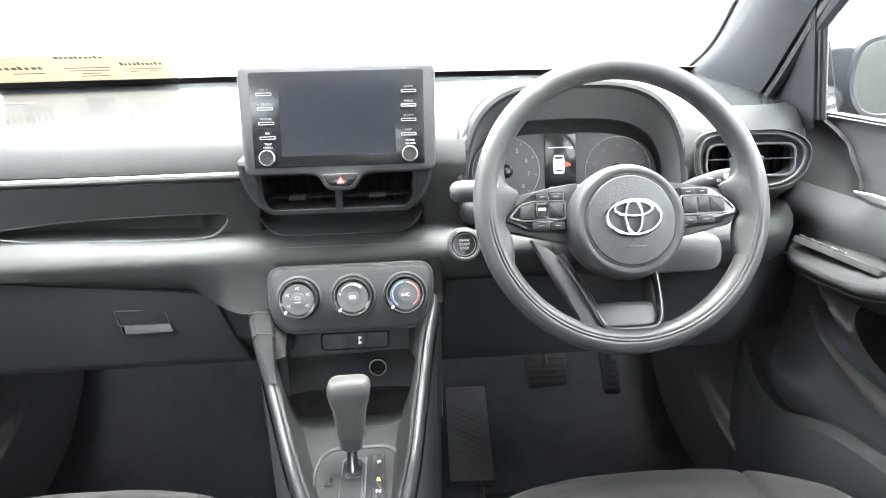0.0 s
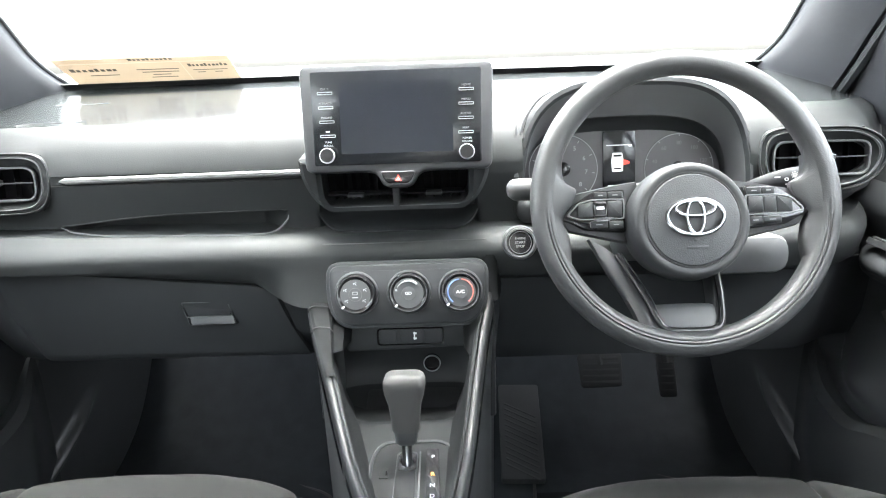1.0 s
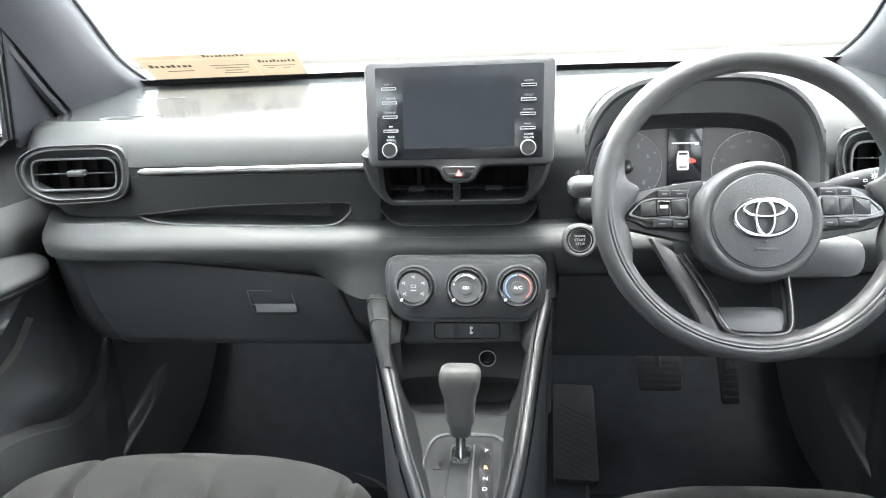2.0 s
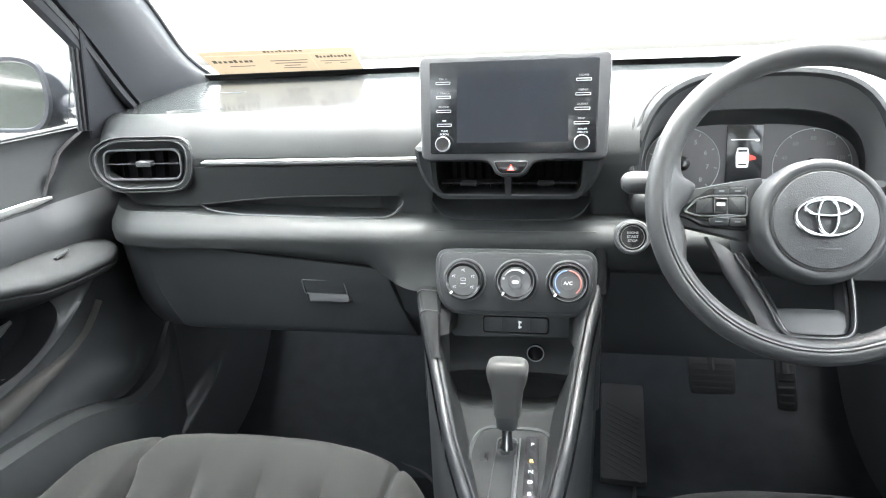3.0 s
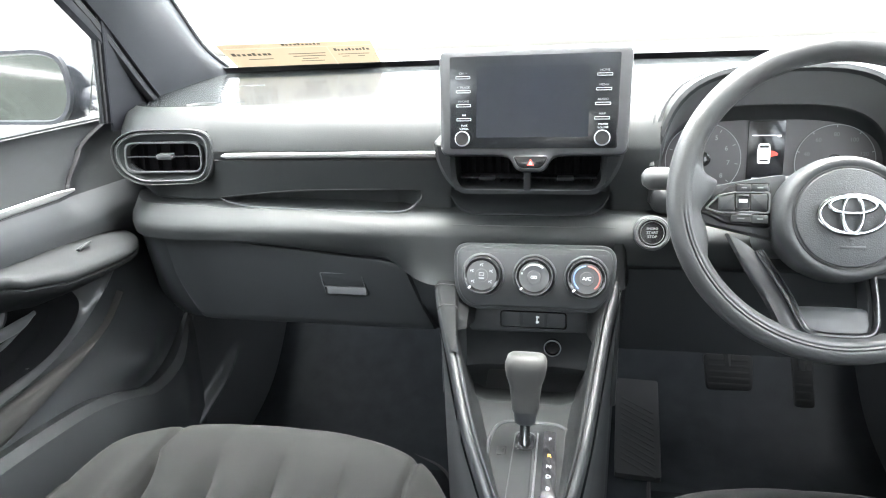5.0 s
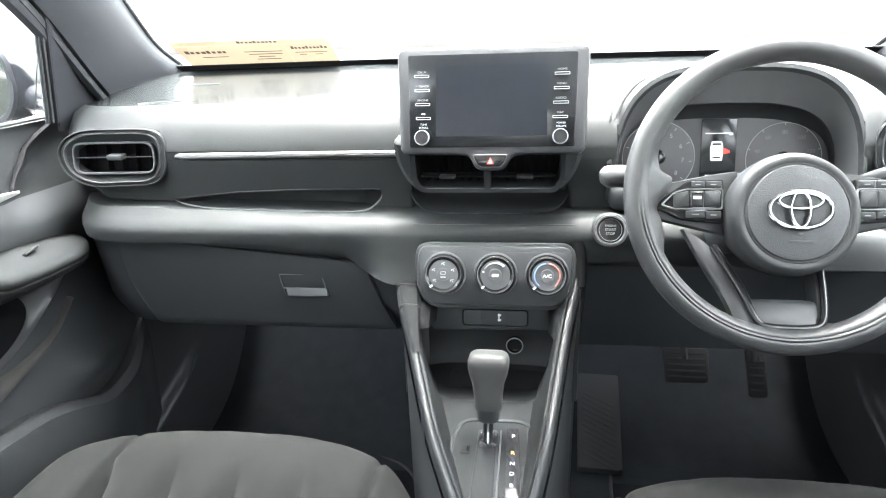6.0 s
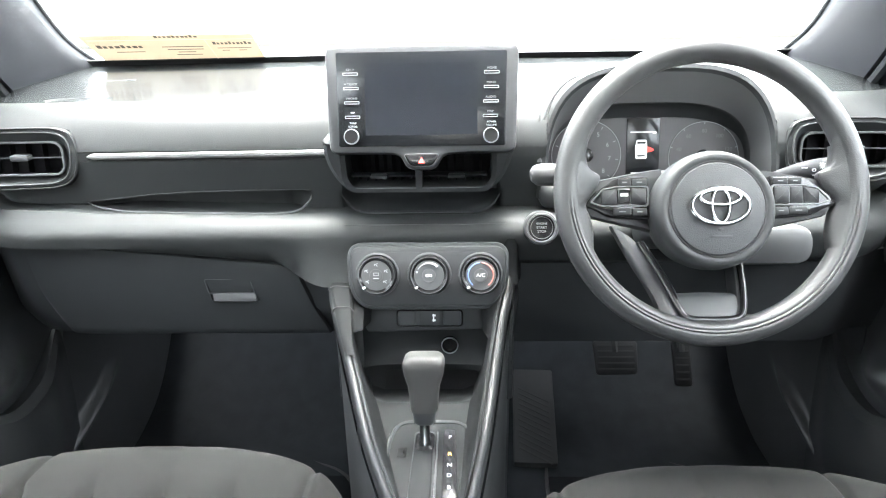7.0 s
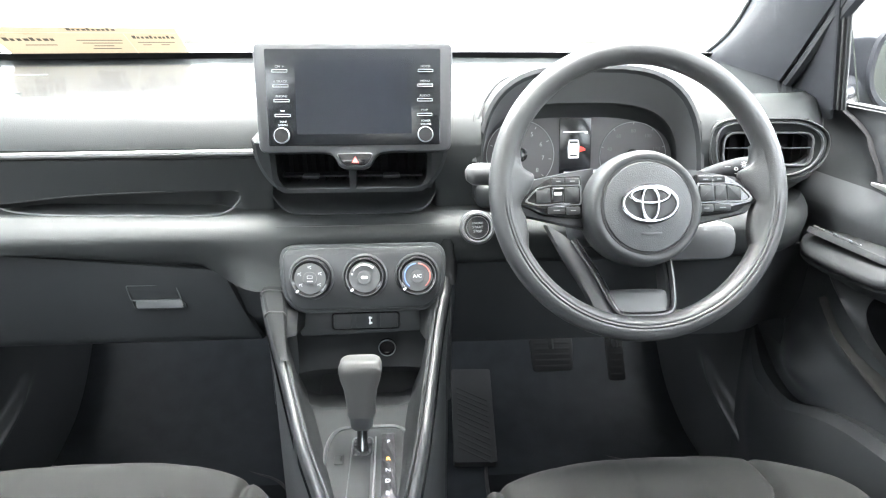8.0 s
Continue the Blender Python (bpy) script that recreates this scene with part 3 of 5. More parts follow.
        for j, word in enumerate(("TUNE", "SCROLL") if side < 0 else ("POWER", "VOLUME")):
            part("dial_print", letters(word, 0.0033, m @ pose(u + 0.001, v + 0.0178 - 0.0042 * j, 0.0010), 0.0002, 1.05), GREYPRINT, k)
    # warning flasher key under the glass
    tri = rpoly([(-0.0245, -0.0690), (0.0215, -0.0690), (0.0160, -0.0800), (0.0110, -0.0845), (-0.0140, -0.0845), (-0.0190, -0.0800)], [0.004, 0.004, 0.003, 0.004, 0.004, 0.003])
    h = part("hazard_key", prism(tri, -0.001, 0.002, 0.0012, m), GLOSS, d, "black warning flasher key")
    part("key_border", frame_ring(offset(tri, -0.0008), offset(tri, 0.0003), -0.001, 0.0012, 0.0003, m), SATIN, h)
    t0 = [(-0.0058, -0.0810), (0.0032, -0.0810), (-0.0013, -0.0725)]
    part("triangle", frame_ring(t0, [(-0.0037, -0.0797), (0.0011, -0.0797), (-0.0013, -0.0752)], 0.0018, 0.0025, 0.0001, m), REDLIT, h, "red warning triangle")
    part("triangle_print", prism([(-0.0036, -0.0797), (0.0010, -0.0797), (-0.0013, -0.0754)], 0.0018, 0.0023, 0, m), WHITE, h)


display()


def centre_vent():
    v = thing("centre_air_vent", "wide dark twin air vent under the screen", "air vent", (-0.006, 0.93, 0.70))
    m = panel(-0.008, 0.921, 0.730, -6)
    o = rpoly([(-0.129, 0.045), (-0.127, 0.016), (-0.112, -0.016), (-0.092, -0.029), (0.092, -0.029), (0.112, -0.016), (0.127, 0.016), (0.129, 0.045)], [0.004, 0.02, 0.02, 0.014, 0.014, 0.02, 0.02, 0.004])
    i = rpoly([(-0.100, 0.035), (-0.100, 0.010), (-0.099, -0.010), (-0.092, -0.0225), (0.092, -0.0225), (0.099, -0.010), (0.100, 0.010), (0.100, 0.035)], [0.004, 0.01, 0.004, 0.006, 0.006, 0.004, 0.01, 0.004])
    part("housing", frame_ring(o, i, -0.075, 0.004, 0.006, m, -0.05), MATT, v)
    part("duct", prism(rrect(0.21, 0.07, 0.004, 0, 0.008), -0.060, -0.045, 0, m), BLACK, v)
    part("lip", tube([(x, -0.0235, 0.002) for x in (-0.090, -0.05, 0, 0.05, 0.090)], 0.0011, 8, False, 1, (0, 1, 0), m), SATIN, v)
    part("divider", rbox(0.009, 0.058, 0.02, 0.0015, m @ pose(0.0, 0.005, -0.006)), MATT, v)
    for s in (-1, 1):
        for j in range(1):
            part("slat", rbox(0.088, 0.0024, 0.016, 0.0008, m @ pose(s * 0.0495, -0.0075 + 0.021 * j, -0.012, 2)), BLACK, v)
        for j in range(7):
            part("vane", rbox(0.0009, 0.05, 0.012, 0, m @ pose(s * 0.0495 + lerp(-0.036, 0.036, j / 6), 0.004, -0.032, 0, s * 18)), BLACK, v)
        part("tab", rbox(0.022, 0.0045, 0.010, 0.0014, m @ pose(s * 0.0495 + (-0.006 if s < 0 else 0.002), -0.0075, -0.004, 8)), DARK, v, "small slider tab")


centre_vent()


def shelf_tray():
    t = thing("open_tray", "shallow dark scooped tray under the centre air vent", "tray", (-0.008, 0.95, 0.667))
    rows = []
    for i in range(33):
        u = lerp(-1, 1, i / 32)
        e = abs(u) ** 9
        x = -0.008 + 0.112 * u
        row = []
        for y, z in ((0.990, 0.703), (0.986, 0.690), (0.976, 0.679), (0.962, 0.6725), (0.948, 0.6700), (0.9415, 0.6690), (0.9390, 0.6675), (0.9395, 0.6650)):
            row.append((x, lerp(y, 0.945, e * 0.8), z + 0.026 * e))
        rows.append(row)
    part("scoop", grid(rows), MATT, t, "", 60)


shelf_tray()


def climate_panel():
    c = thing("climate_controls", "grey heater panel with three black rotary knobs", "control panel", (0, 0.88, 0.56))
    m = panel(0.0045, 0.870, 0.5965, 14)
    o = rpoly([(-0.100, 0.041), (0.098, 0.041), (0.106, 0.030), (0.103, -0.020), (0.086, -0.042), (-0.088, -0.042), (-0.105, -0.020), (-0.107, 0.030)], [0.010, 0.010, 0.012, 0.02, 0.014, 0.014, 0.02, 0.012])
    part("shadow_gap", prism(offset(o, -0.004), -0.055, -0.004, 0.002, m), DARK, c)
    part("faceplate", prism(o, -0.02, 0.0, 0.005, m), MATT, c)
    for k, u in enumerate((-0.0690, 0.0015, 0.0705)):
        v = 0.0025
        kn = part("knob", lathe([(0.0262, -0.001), (0.0262, 0.004), (0.0252, 0.012), (0.0243, 0.0135), (0.0225, 0.0135), (0.0205, 0.0120), (0.0, 0.0120)], 40, m @ pose(u, v, 0)), GLOSS, c, "gloss black rotary knob")
        part("collar", lathe([(0.0300, -0.001), (0.0295, 0.002), (0.0275, 0.003), (0.0262, 0.0005)], 40, m @ pose(u, v, 0)), BEZEL, kn)
        # ring is added to stand for glints on the black edge
        part("glint_ring", lathe([(0.02545, 0.0095), (0.0257, 0.0105), (0.0250, 0.0122), (0.0246, 0.0122)], 40, m @ pose(u, v, 0)), DARKCHROME, kn, "thin metal ring for the knob's glints")
        part("cap", lathe([(0.0202, 0.0115), (0.0200, 0.0130), (0.0, 0.0132)], 40, m @ pose(u, v, 0)), PLASTIC, kn)
        part("button", lathe([(0.0090, 0.0130), (0.0086, 0.0142), (0.0, 0.0143)], 28, m @ pose(u, v, 0)), PLASTIC, kn)
        part("pointer", rbox(0.0026, 0.0044, 0.001, 0.0004, m @ pose(u - 0.0165, v - 0.0165, 0.0135, 0, 0, -45)), WHITE, kn, "white pointer mark")
        q = m @ pose(u, v, 0.0135)
        if k == 0:
            for a in (90, 155, 25, 215, 325):
                x, y = 0.0145 * math.cos(radians(a)), 0.0145 * math.sin(radians(a))
                part("symbol", joined(rbox(0.0046, 0.0008, 0.0006, 0, q @ pose(x, y + 0.001, 0, 0, 0, 20)), rbox(0.0026, 0.0008, 0.0006, 0, q @ pose(x + 0.001, y - 0.001, 0, 0, 0, -50)), rbox(0.0008, 0.0026, 0.0006, 0, q @ pose(x - 0.0018, y, 0))), GREYPRINT, kn)
            part("symbol", joined(frame_ring(rrect(0.007, 0.004, 0.0008, 0, 0.002), rrect(0.006, 0.003, 0.0006, 0, 0.002), 0.0005, 0.0012, 0.0001, q), rbox(0.0075, 0.0012, 0.0006, 0, q @ pose(0, -0.0035, 0.0012))), GREYPRINT, kn)
        elif k == 1:
            arc = [(0.0165 * math.cos(radians(a)), 0.0165 * math.sin(radians(a)), 0.0) for a in range(150, 40, -8)]
            part("symbol", tube(arc, lambda t: 0.0004 + 0.0013 * t, 6, False, 1, (0, 0, 1), q), GREYPRINT, kn, "widening fan speed arc")
            part("symbol", rbox(0.0026, 0.0026, 0.0005, 0, q @ pose(-0.0160, 0.0045, 0)), GREYPRINT, kn)
            part("symbol", joined(frame_ring(rrect(0.0085, 0.0036, 0.0017), rrect(0.0073, 0.0024, 0.0012), 0.0005, 0.0012, 0.0001, q), rbox(0.0030, 0.0009, 0.0006, 0, q @ pose(0, 0, 0.001))), WHITE, kn)
        else:
            for a0, a1, mt, lab in ((232, 95, BLUE, "blue cold arc"), (85, -52, RED, "red warm arc")):
                arc = [(0.0168 * math.cos(radians(lerp(a0, a1, i / 14))), 0.0168 * math.sin(radians(lerp(a0, a1, i / 14))), 0.0) for i in range(15)]
                part("symbol", tube(arc, 0.0021, 6, False, 0.4, (0, 0, 1), q @ Matrix.Diagonal((1, 1, 0.3, 1))), mt, kn, lab)
            part("symbol", letters("A/C", 0.0062, q @ pose(0, 0, 0.0008), 0.0002, 1.15), WHITE, kn)
    # switch strip below
    m2 = panel(0.0, 0.886, 0.528, 10)
    s = part("switch_strip", prism(rpoly([(-0.0955, 0.018), (0.0955, 0.020), (0.081, -0.0165), (-0.0845, -0.0205)], 0.004), -0.04, 0.0, 0.002, m2), MATT, c)
    part("switch_frame", frame_ring(rrect(0.094, 0.0245, 0.006, 0.004, -0.0005), rrect(0.090, 0.0210, 0.005, 0.004, -0.0005), -0.004, 0.0016, 0.0006, m2), GLOSS, s)
    for u, w in ((-0.0275, 0.026), (0.0045, 0.031), (0.0355, 0.026)):
        part("switch", prism(rrect(w - 0.002, 0.0205, 0.002, u, -0.0005), -0.003, 0.0012 if abs(u) > 0.01 else 0.0004, 0.0008, m2), DARK, s)
    part("symbol", joined(rbox(0.0018, 0.011, 0.0006, 0, m2 @ pose(0.0095, 0, 0.0010)), rbox(0.0045, 0.0025, 0.0006, 0, m2 @ pose(0.0102, 0.0035, 0.0010)), rbox(0.0045, 0.0025, 0.0006, 0, m2 @ pose(0.0102, -0.0035, 0.0010))), WHITE, s, "white connector symbol")


climate_panel()


def start_button():
    b = thing("start_button", "round black engine start button with bright ring", "button", (0.159, 0.905, 0.655))
    m = panel(0.1580, 0.8945, 0.6562, 16) @ Matrix.Scale(0.89, 4)
    part("collar", lathe([(0.0265, -0.02), (0.0262, 0.0), (0.0245, 0.003), (0.0228, 0.003)], 40, m), PLASTIC, b)
    part("ring", lathe([(0.0226, -0.004), (0.0226, 0.0034), (0.0218, 0.0044), (0.0204, 0.0040), (0.0200, 0.0)], 40, m), BRIGHTSATIN, b, "bright metal ring")
    part("key", lathe([(0.0196, -0.002), (0.0194, 0.002), (0.0, 0.0022)], 40, m), GLOSS, b)
    part("inner_line", lathe([(0.0170, 0.0018), (0.0172, 0.0026), (0.0164, 0.0026), (0.0162, 0.0018)], 40, m), SATIN, b)
    for i, w in enumerate(("ENGINE", "START", "STOP")):
        part("print", letters(w, 0.0056 if i else 0.0046, m @ pose(0, 0.0062 - 0.0060 * i, 0.0026), 0.0002), DIMPRINT, b)


start_button()
# ---- centre console ----
RAIL_L = [(-0.133, 0.916, 0.603), (-0.1285, 0.890, 0.577), (-0.114, 0.84, 0.551), (-0.092, 0.78, 0.508), (-0.064, 0.70, 0.472), (-0.036, 0.62, 0.468), (-0.010, 0.55, 0.466)]
RAIL_R = [(0.117, 0.908, 0.603), (0.113, 0.880, 0.577), (0.103, 0.84, 0.550), (0.091, 0.78, 0.508), (0.077, 0.70, 0.472), (0.064, 0.62, 0.468), (0.052, 0.55, 0.466)]


def console():
    c = thing("centre_console", "dark grey centre console with worn raised side rails", "console", (0.015, 0.72, 0.0))
    L, R = smooth_path(RAIL_L, 6), smooth_path(RAIL_R, 6)
    sec = ((0.0085, -0.016), (0.0082, -0.005), (0.0070, -0.0005), (0.0045, 0.0016), (0.0015, 0.0018), (-0.0006, 0.0006), (-0.0012, -0.003))
    lip = ((-0.0022, -0.003), (-0.0026, -0.0002), (-0.0040, 0.0006), (-0.0056, -0.0002), (-0.0062, -0.004))
    for path, sx in ((L, -1), (R, 1)):
        def swell(p):
            """The left rail broadens where it meets the dashboard."""
            return 1 + 2.1 * ramp01(p.z, 0.515, 0.58) if sx < 0 else 1.0

        def strip(points, lift=0.0, top=1.0):
            return [[(p.x + sx * (d * (swell(p) if d < 0 or sx > 0 else 1.25 * swell(p) ** 0.3 / 1.25) - 0.003), p.y - lift, p.z + h + lift) for d, h in points] for p in path if p.z < top]
        part("side_rail", grid(strip(sec)), RAIL, c, "worn satin side rail")
        part("rail_lip", grid(strip(lip)), RAIL if sx < 0 else CONSOLE, c)
        part("rail_seam", grid(strip(((-0.0006, -0.0022), (-0.0017, -0.0034), (-0.0028, -0.0022)), 0.0, 0.535)), RUBBER, c, "dark joint along the rail")
        if sx < 0:
            band = [row for row, p in zip(strip(((0.0060, 0.0010), (0.0050, 0.0020), (0.0040, 0.0036), (0.0, 0.0042), (-0.0030, 0.0040), (-0.0055, 0.0030), (-0.0068, -0.001), (-0.0070, -0.006))), path) if p.z > 0.512]
            part("rail_band", grid(band), RAILHEAD, c, "flat grained head of the rail")
        for z in (0.574, 0.557) if sx < 0 else ():
            k = min(range(len(path)), key=lambda i: abs(path[i].z - z))
            part("joint_line", tube(strip(((0.0085, -0.004), (0.0070, 0.0010), (0.0040, 0.0040), (0.0, 0.0045), (-0.0055, 0.0034), (-0.0070, -0.002)))[k], 0.0011, 6), RUBBER, c)
        part("side_panel", grid([[(p.x + sx * d, p.y, p.z - h if h < 0.4 else 0.0) for d, h in ((0.0085, 0.014), (0.006, 0.03), (0.001, 0.12), (-0.004, 0.5))] for p in path]), DARK, c)
        # closes the rail to the controls
        side = 0.084
        part("stack_infill", grid([[(p.x - sx * 0.0080 * swell(p), p.y, p.z - 0.003), (lerp(p.x, sx * side, 0.6), p.y + 0.006, p.z - 0.004), (sx * side, p.y + 0.016, p.z - 0.006), (sx * (side - 0.006), p.y + 0.05, p.z - 0.01)] for p in path if p.y > 0.812]), CONSOLE, c)
    # inner walls down to the deck
    def deck(y):
        return along(y, [(0.5, 0.436), (0.62, 0.437), (0.77, 0.440), (0.80, 0.440), (0.84, 0.425), (0.95, 0.425)])
    rows = []
    for a, b in [(a, b) for a, b in zip(L, R) if a.y < 0.868]:
        zl = min(deck(a.y), a.z - 0.008)
        row = []
        for t, f in ((0, 0), (0.02, 0.03), (0.06, 0.30), (0.10, 0.70), (0.16, 0.95), (0.24, 1), (0.4, 1), (0.6, 1), (0.76, 1), (0.84, 0.95), (0.90, 0.70), (0.94, 0.30), (0.98, 0.03), (1, 0)):
            row.append((lerp(a.x + 0.0075, b.x - 0.0075, t), a.y, lerp(a.z - 0.002, zl, f)))
        rows.append(row)
    part("deck", grid(rows), CONSOLE, c)
    # open pocket ahead of the lever
    rows = [[(lerp(-0.100, 0.092, i / 14), y - 0.012 * abs(2 * i / 14 - 1) ** 5, z) for i in range(15)] for y, z in ((0.905, 0.52), (0.935, 0.512), (0.943, 0.49), (0.945, 0.46), (0.943, 0.44), (0.936, 0.428), (0.920, 0.4225), (0.86, 0.4215))]
    # paler than the deck's plastic, to lift it out of the shadow
    part("pocket_back", grid(rows), MATT, c)
    part("pocket_mat", prism(rpoly([(-0.062, 0.846), (0.070, 0.846), (0.074, 0.93), (-0.066, 0.93)], 0.016), 0.4228, 0.4245, 0.0006), RUBBER, c, "black rubber pocket mat")
    # the dashboard's roll narrows into the rails
    rows = []
    for z, wo, y in ((0.642, 0.128, 0.9010), (0.618, 0.128, 0.8985), (0.606, 0.128, 0.8965), (0.595, 0.128, 0.8940), (0.585, 0.128, 0.8910), (0.5765, 0.128, 0.8880)):
        wi = 0.1025
        rows.append([(wo + 0.006, y + 0.034, z), (wo + 0.002, y + 0.012, z), (lerp(wo, wi, 0.12) + 0.002, y + 0.002, z), (lerp(wo, wi, 0.3) + 0.002, y - 0.001, z), (lerp(wo, wi, 0.7) + 0.002, y - 0.001, z), (wi + 0.002, y + 0.004, z), (wi - 0.008, y + 0.03, z)])
    # darker plastic than the dash's roll puts the shading here into colour
    part("stack_fairing", grid(rows), CONSOLE, c)
    for sx in (-1, 1):
        rows = [[(sx * w, y, z) for y, z, w in ((0.96, 0.62, 0.150), (0.955, 0.56, 0.140), (0.955, 0.45, 0.125), (0.955, 0.0, 0.12))], [(sx * w, y, z) for y, z, w in ((0.93, 0.62, 0.13), (0.92, 0.56, 0.12), (0.91, 0.45, 0.11), (0.91, 0.0, 0.11))]]
        part("stack_cheek", grid(rows), DARK, c)
    part("stack_core", rbox(0.230, 0.10, 0.15, 0.004, pose(0.0, 0.957, 0.585)), DARK, c)
    for x0 in (-0.120, 0.112):
        part("stack_wall", rbox(0.022, 0.11, 0.18, 0.004, pose(x0, 0.942, 0.485)), DARK, c)
    # socket
    m = panel(0.0305, 0.9390, 0.459, 4)
    s = part("power_socket", lathe([(0.0130, -0.004), (0.0130, 0.002), (0.0120, 0.0035), (0.0106, 0.002), (0.0104, -0.003), (0.0, -0.004)], 32, m), GLOSS, c, "round power socket")
    # pale colour stands for the gleam of a metal ring
    part("socket_ring", lathe([(0.0132, 0.0020), (0.0128, 0.0046), (0.0118, 0.0046), (0.0114, 0.0026)], 32, m), GREYPRINT, s, "pale ring for the metal's gleam")
    return c


console()


def gear_selector():
    g = thing("gear_selector", "grey gear lever in park on a dark gate plate", "gear lever", (0.01, 0.70, 0.44))
    top = rpoly([(-0.029, 0.58), (0.063, 0.58), (0.061, 0.72), (0.050, 0.757), (-0.028, 0.757), (-0.038, 0.72)], [0.01, 0.01, 0.03, 0.016, 0.016, 0.03])
    part("surround", frame_ring(offset(top, -0.004), offset(top, 0.0005), 0.434, 0.4445, 0.002), DARK, g)
    part("plate", prism(top, 0.434, 0.4415, 0.002), CONSOLE, g)
    part("gate", prism(rpoly([(-0.0095, 0.575), (0.0185, 0.575), (0.0165, 0.738), (-0.0085, 0.738)], 0.006), 0.437, 0.4425, 0.0008), DARK, g)
    part("slide_cover", prism(rpoly([(-0.0085, 0.574), (0.0165, 0.574), (0.0150, 0.705), (-0.0075, 0.705)], 0.004), 0.4405, 0.4438, 0.001), CONSOLE, g)
    # flat black plate puts the opening's shade into colour
    part("hole_plate", prism(rrect(0.0225, 0.036, 0.009, 0.0045, 0.716), 0.440, 0.4442, 0.0004), GLOSS, g, "black plate for the dark opening round the shaft")
    part("slide_edge", rbox(0.0018, 0.16, 0.003, 0.0005, pose(0.0195, 0.655, 0.443)), PLASTIC, g)
    strip = part("position_strip", prism(rpoly([(0.0275, 0.575), (0.0460, 0.575), (0.0415, 0.742), (0.0265, 0.742)], 0.003), 0.4405, 0.4432, 0.0008), GLOSS, g, "black position strip")
    for ch, y, mt in (("P", 0.7245, GREYPRINT), ("R", 0.6915, AMBERLIT), ("N", 0.6715, GREYPRINT), ("D", 0.6535, GREYPRINT), ("B", 0.6335, GREYPRINT)):
        part("letter", letters(ch, 0.0082, pose(0.0347, y, 0.4437), 0.0002), mt, strip, "lit amber letter" if ch == "R" else "")
    b = part("release_cover", prism(rrect(0.0110, 0.018, 0.002, -0.0215, 0.697), 0.4405, 0.4424, 0.0006), CONSOLE, g)
    part("release_slot", rbox(0.0018, 0.008, 0.001, 0.0004, pose(-0.0190, 0.697, 0.4425)), GLOSS, b)
    part("gate_corner", lathe([(0.004, 0), (0.004, 0.001), (0, 0.0012)], 16, pose(0.0135, 0.727, 0.4425)), DARK, g)
    # lever
    m = Matrix.Translation((0.0048, 0.712, 0.442)) @ pose(0, 0, 0, -12)
    part("shaft", lathe([(0.0075, -0.01), (0.0070, 0.006), (0.0062, 0.008), (0.0062, 0.040)], 20, m), DARKCHROME, g, "bright metal shaft")
    def section(z, w, d, r, dy=0.0):
        return [(x, y + dy, z) for x, y in rrect(w, d, r)]
    rows = [section(0.030, 0.025, 0.023, 0.008), section(0.046, 0.0295, 0.027, 0.010)]
    collar = grid([section(0.0265, 0.014, 0.014, 0.006), section(0.0270, 0.021, 0.019, 0.008)] + rows, close_v=True)
    collar.transform(m)
    part("collar", collar, DARK, g, "black collar under the grip")
    rows = [section(0.043, 0.030, 0.028, 0.010), section(0.047, 0.0325, 0.031, 0.011), section(0.062, 0.034, 0.033, 0.011), section(0.080, 0.038, 0.036, 0.012), section(0.094, 0.0455, 0.040, 0.012), section(0.104, 0.0485, 0.042, 0.012),
            section(0.111, 0.0485, 0.041, 0.012), section(0.117, 0.0450, 0.037, 0.012), section(0.1200, 0.039, 0.031, 0.011), section(0.1210, 0.018, 0.014, 0.006)]
    rows = [[(x, y, 0.043 + (z - 0.043) * 0.87) for x, y, z in row] for row in rows]
    bm = grid(rows, close_v=True)
    bm.verts.ensure_lookup_table()
    n = len(rows[0])
    bm.faces.new([bm.verts[len(bm.verts) - n + i] for i in range(n)])
    bm.faces.new([bm.verts[i] for i in range(n)])
    bm.transform(m)
    part("knob", bm, GRIP, g, "smooth grey grip")


gear_selector()

# ---- steering wheel, column, instruments ----
WHEEL = pose(0.3405, 0.803, 0.7268, 90 - 20.5)


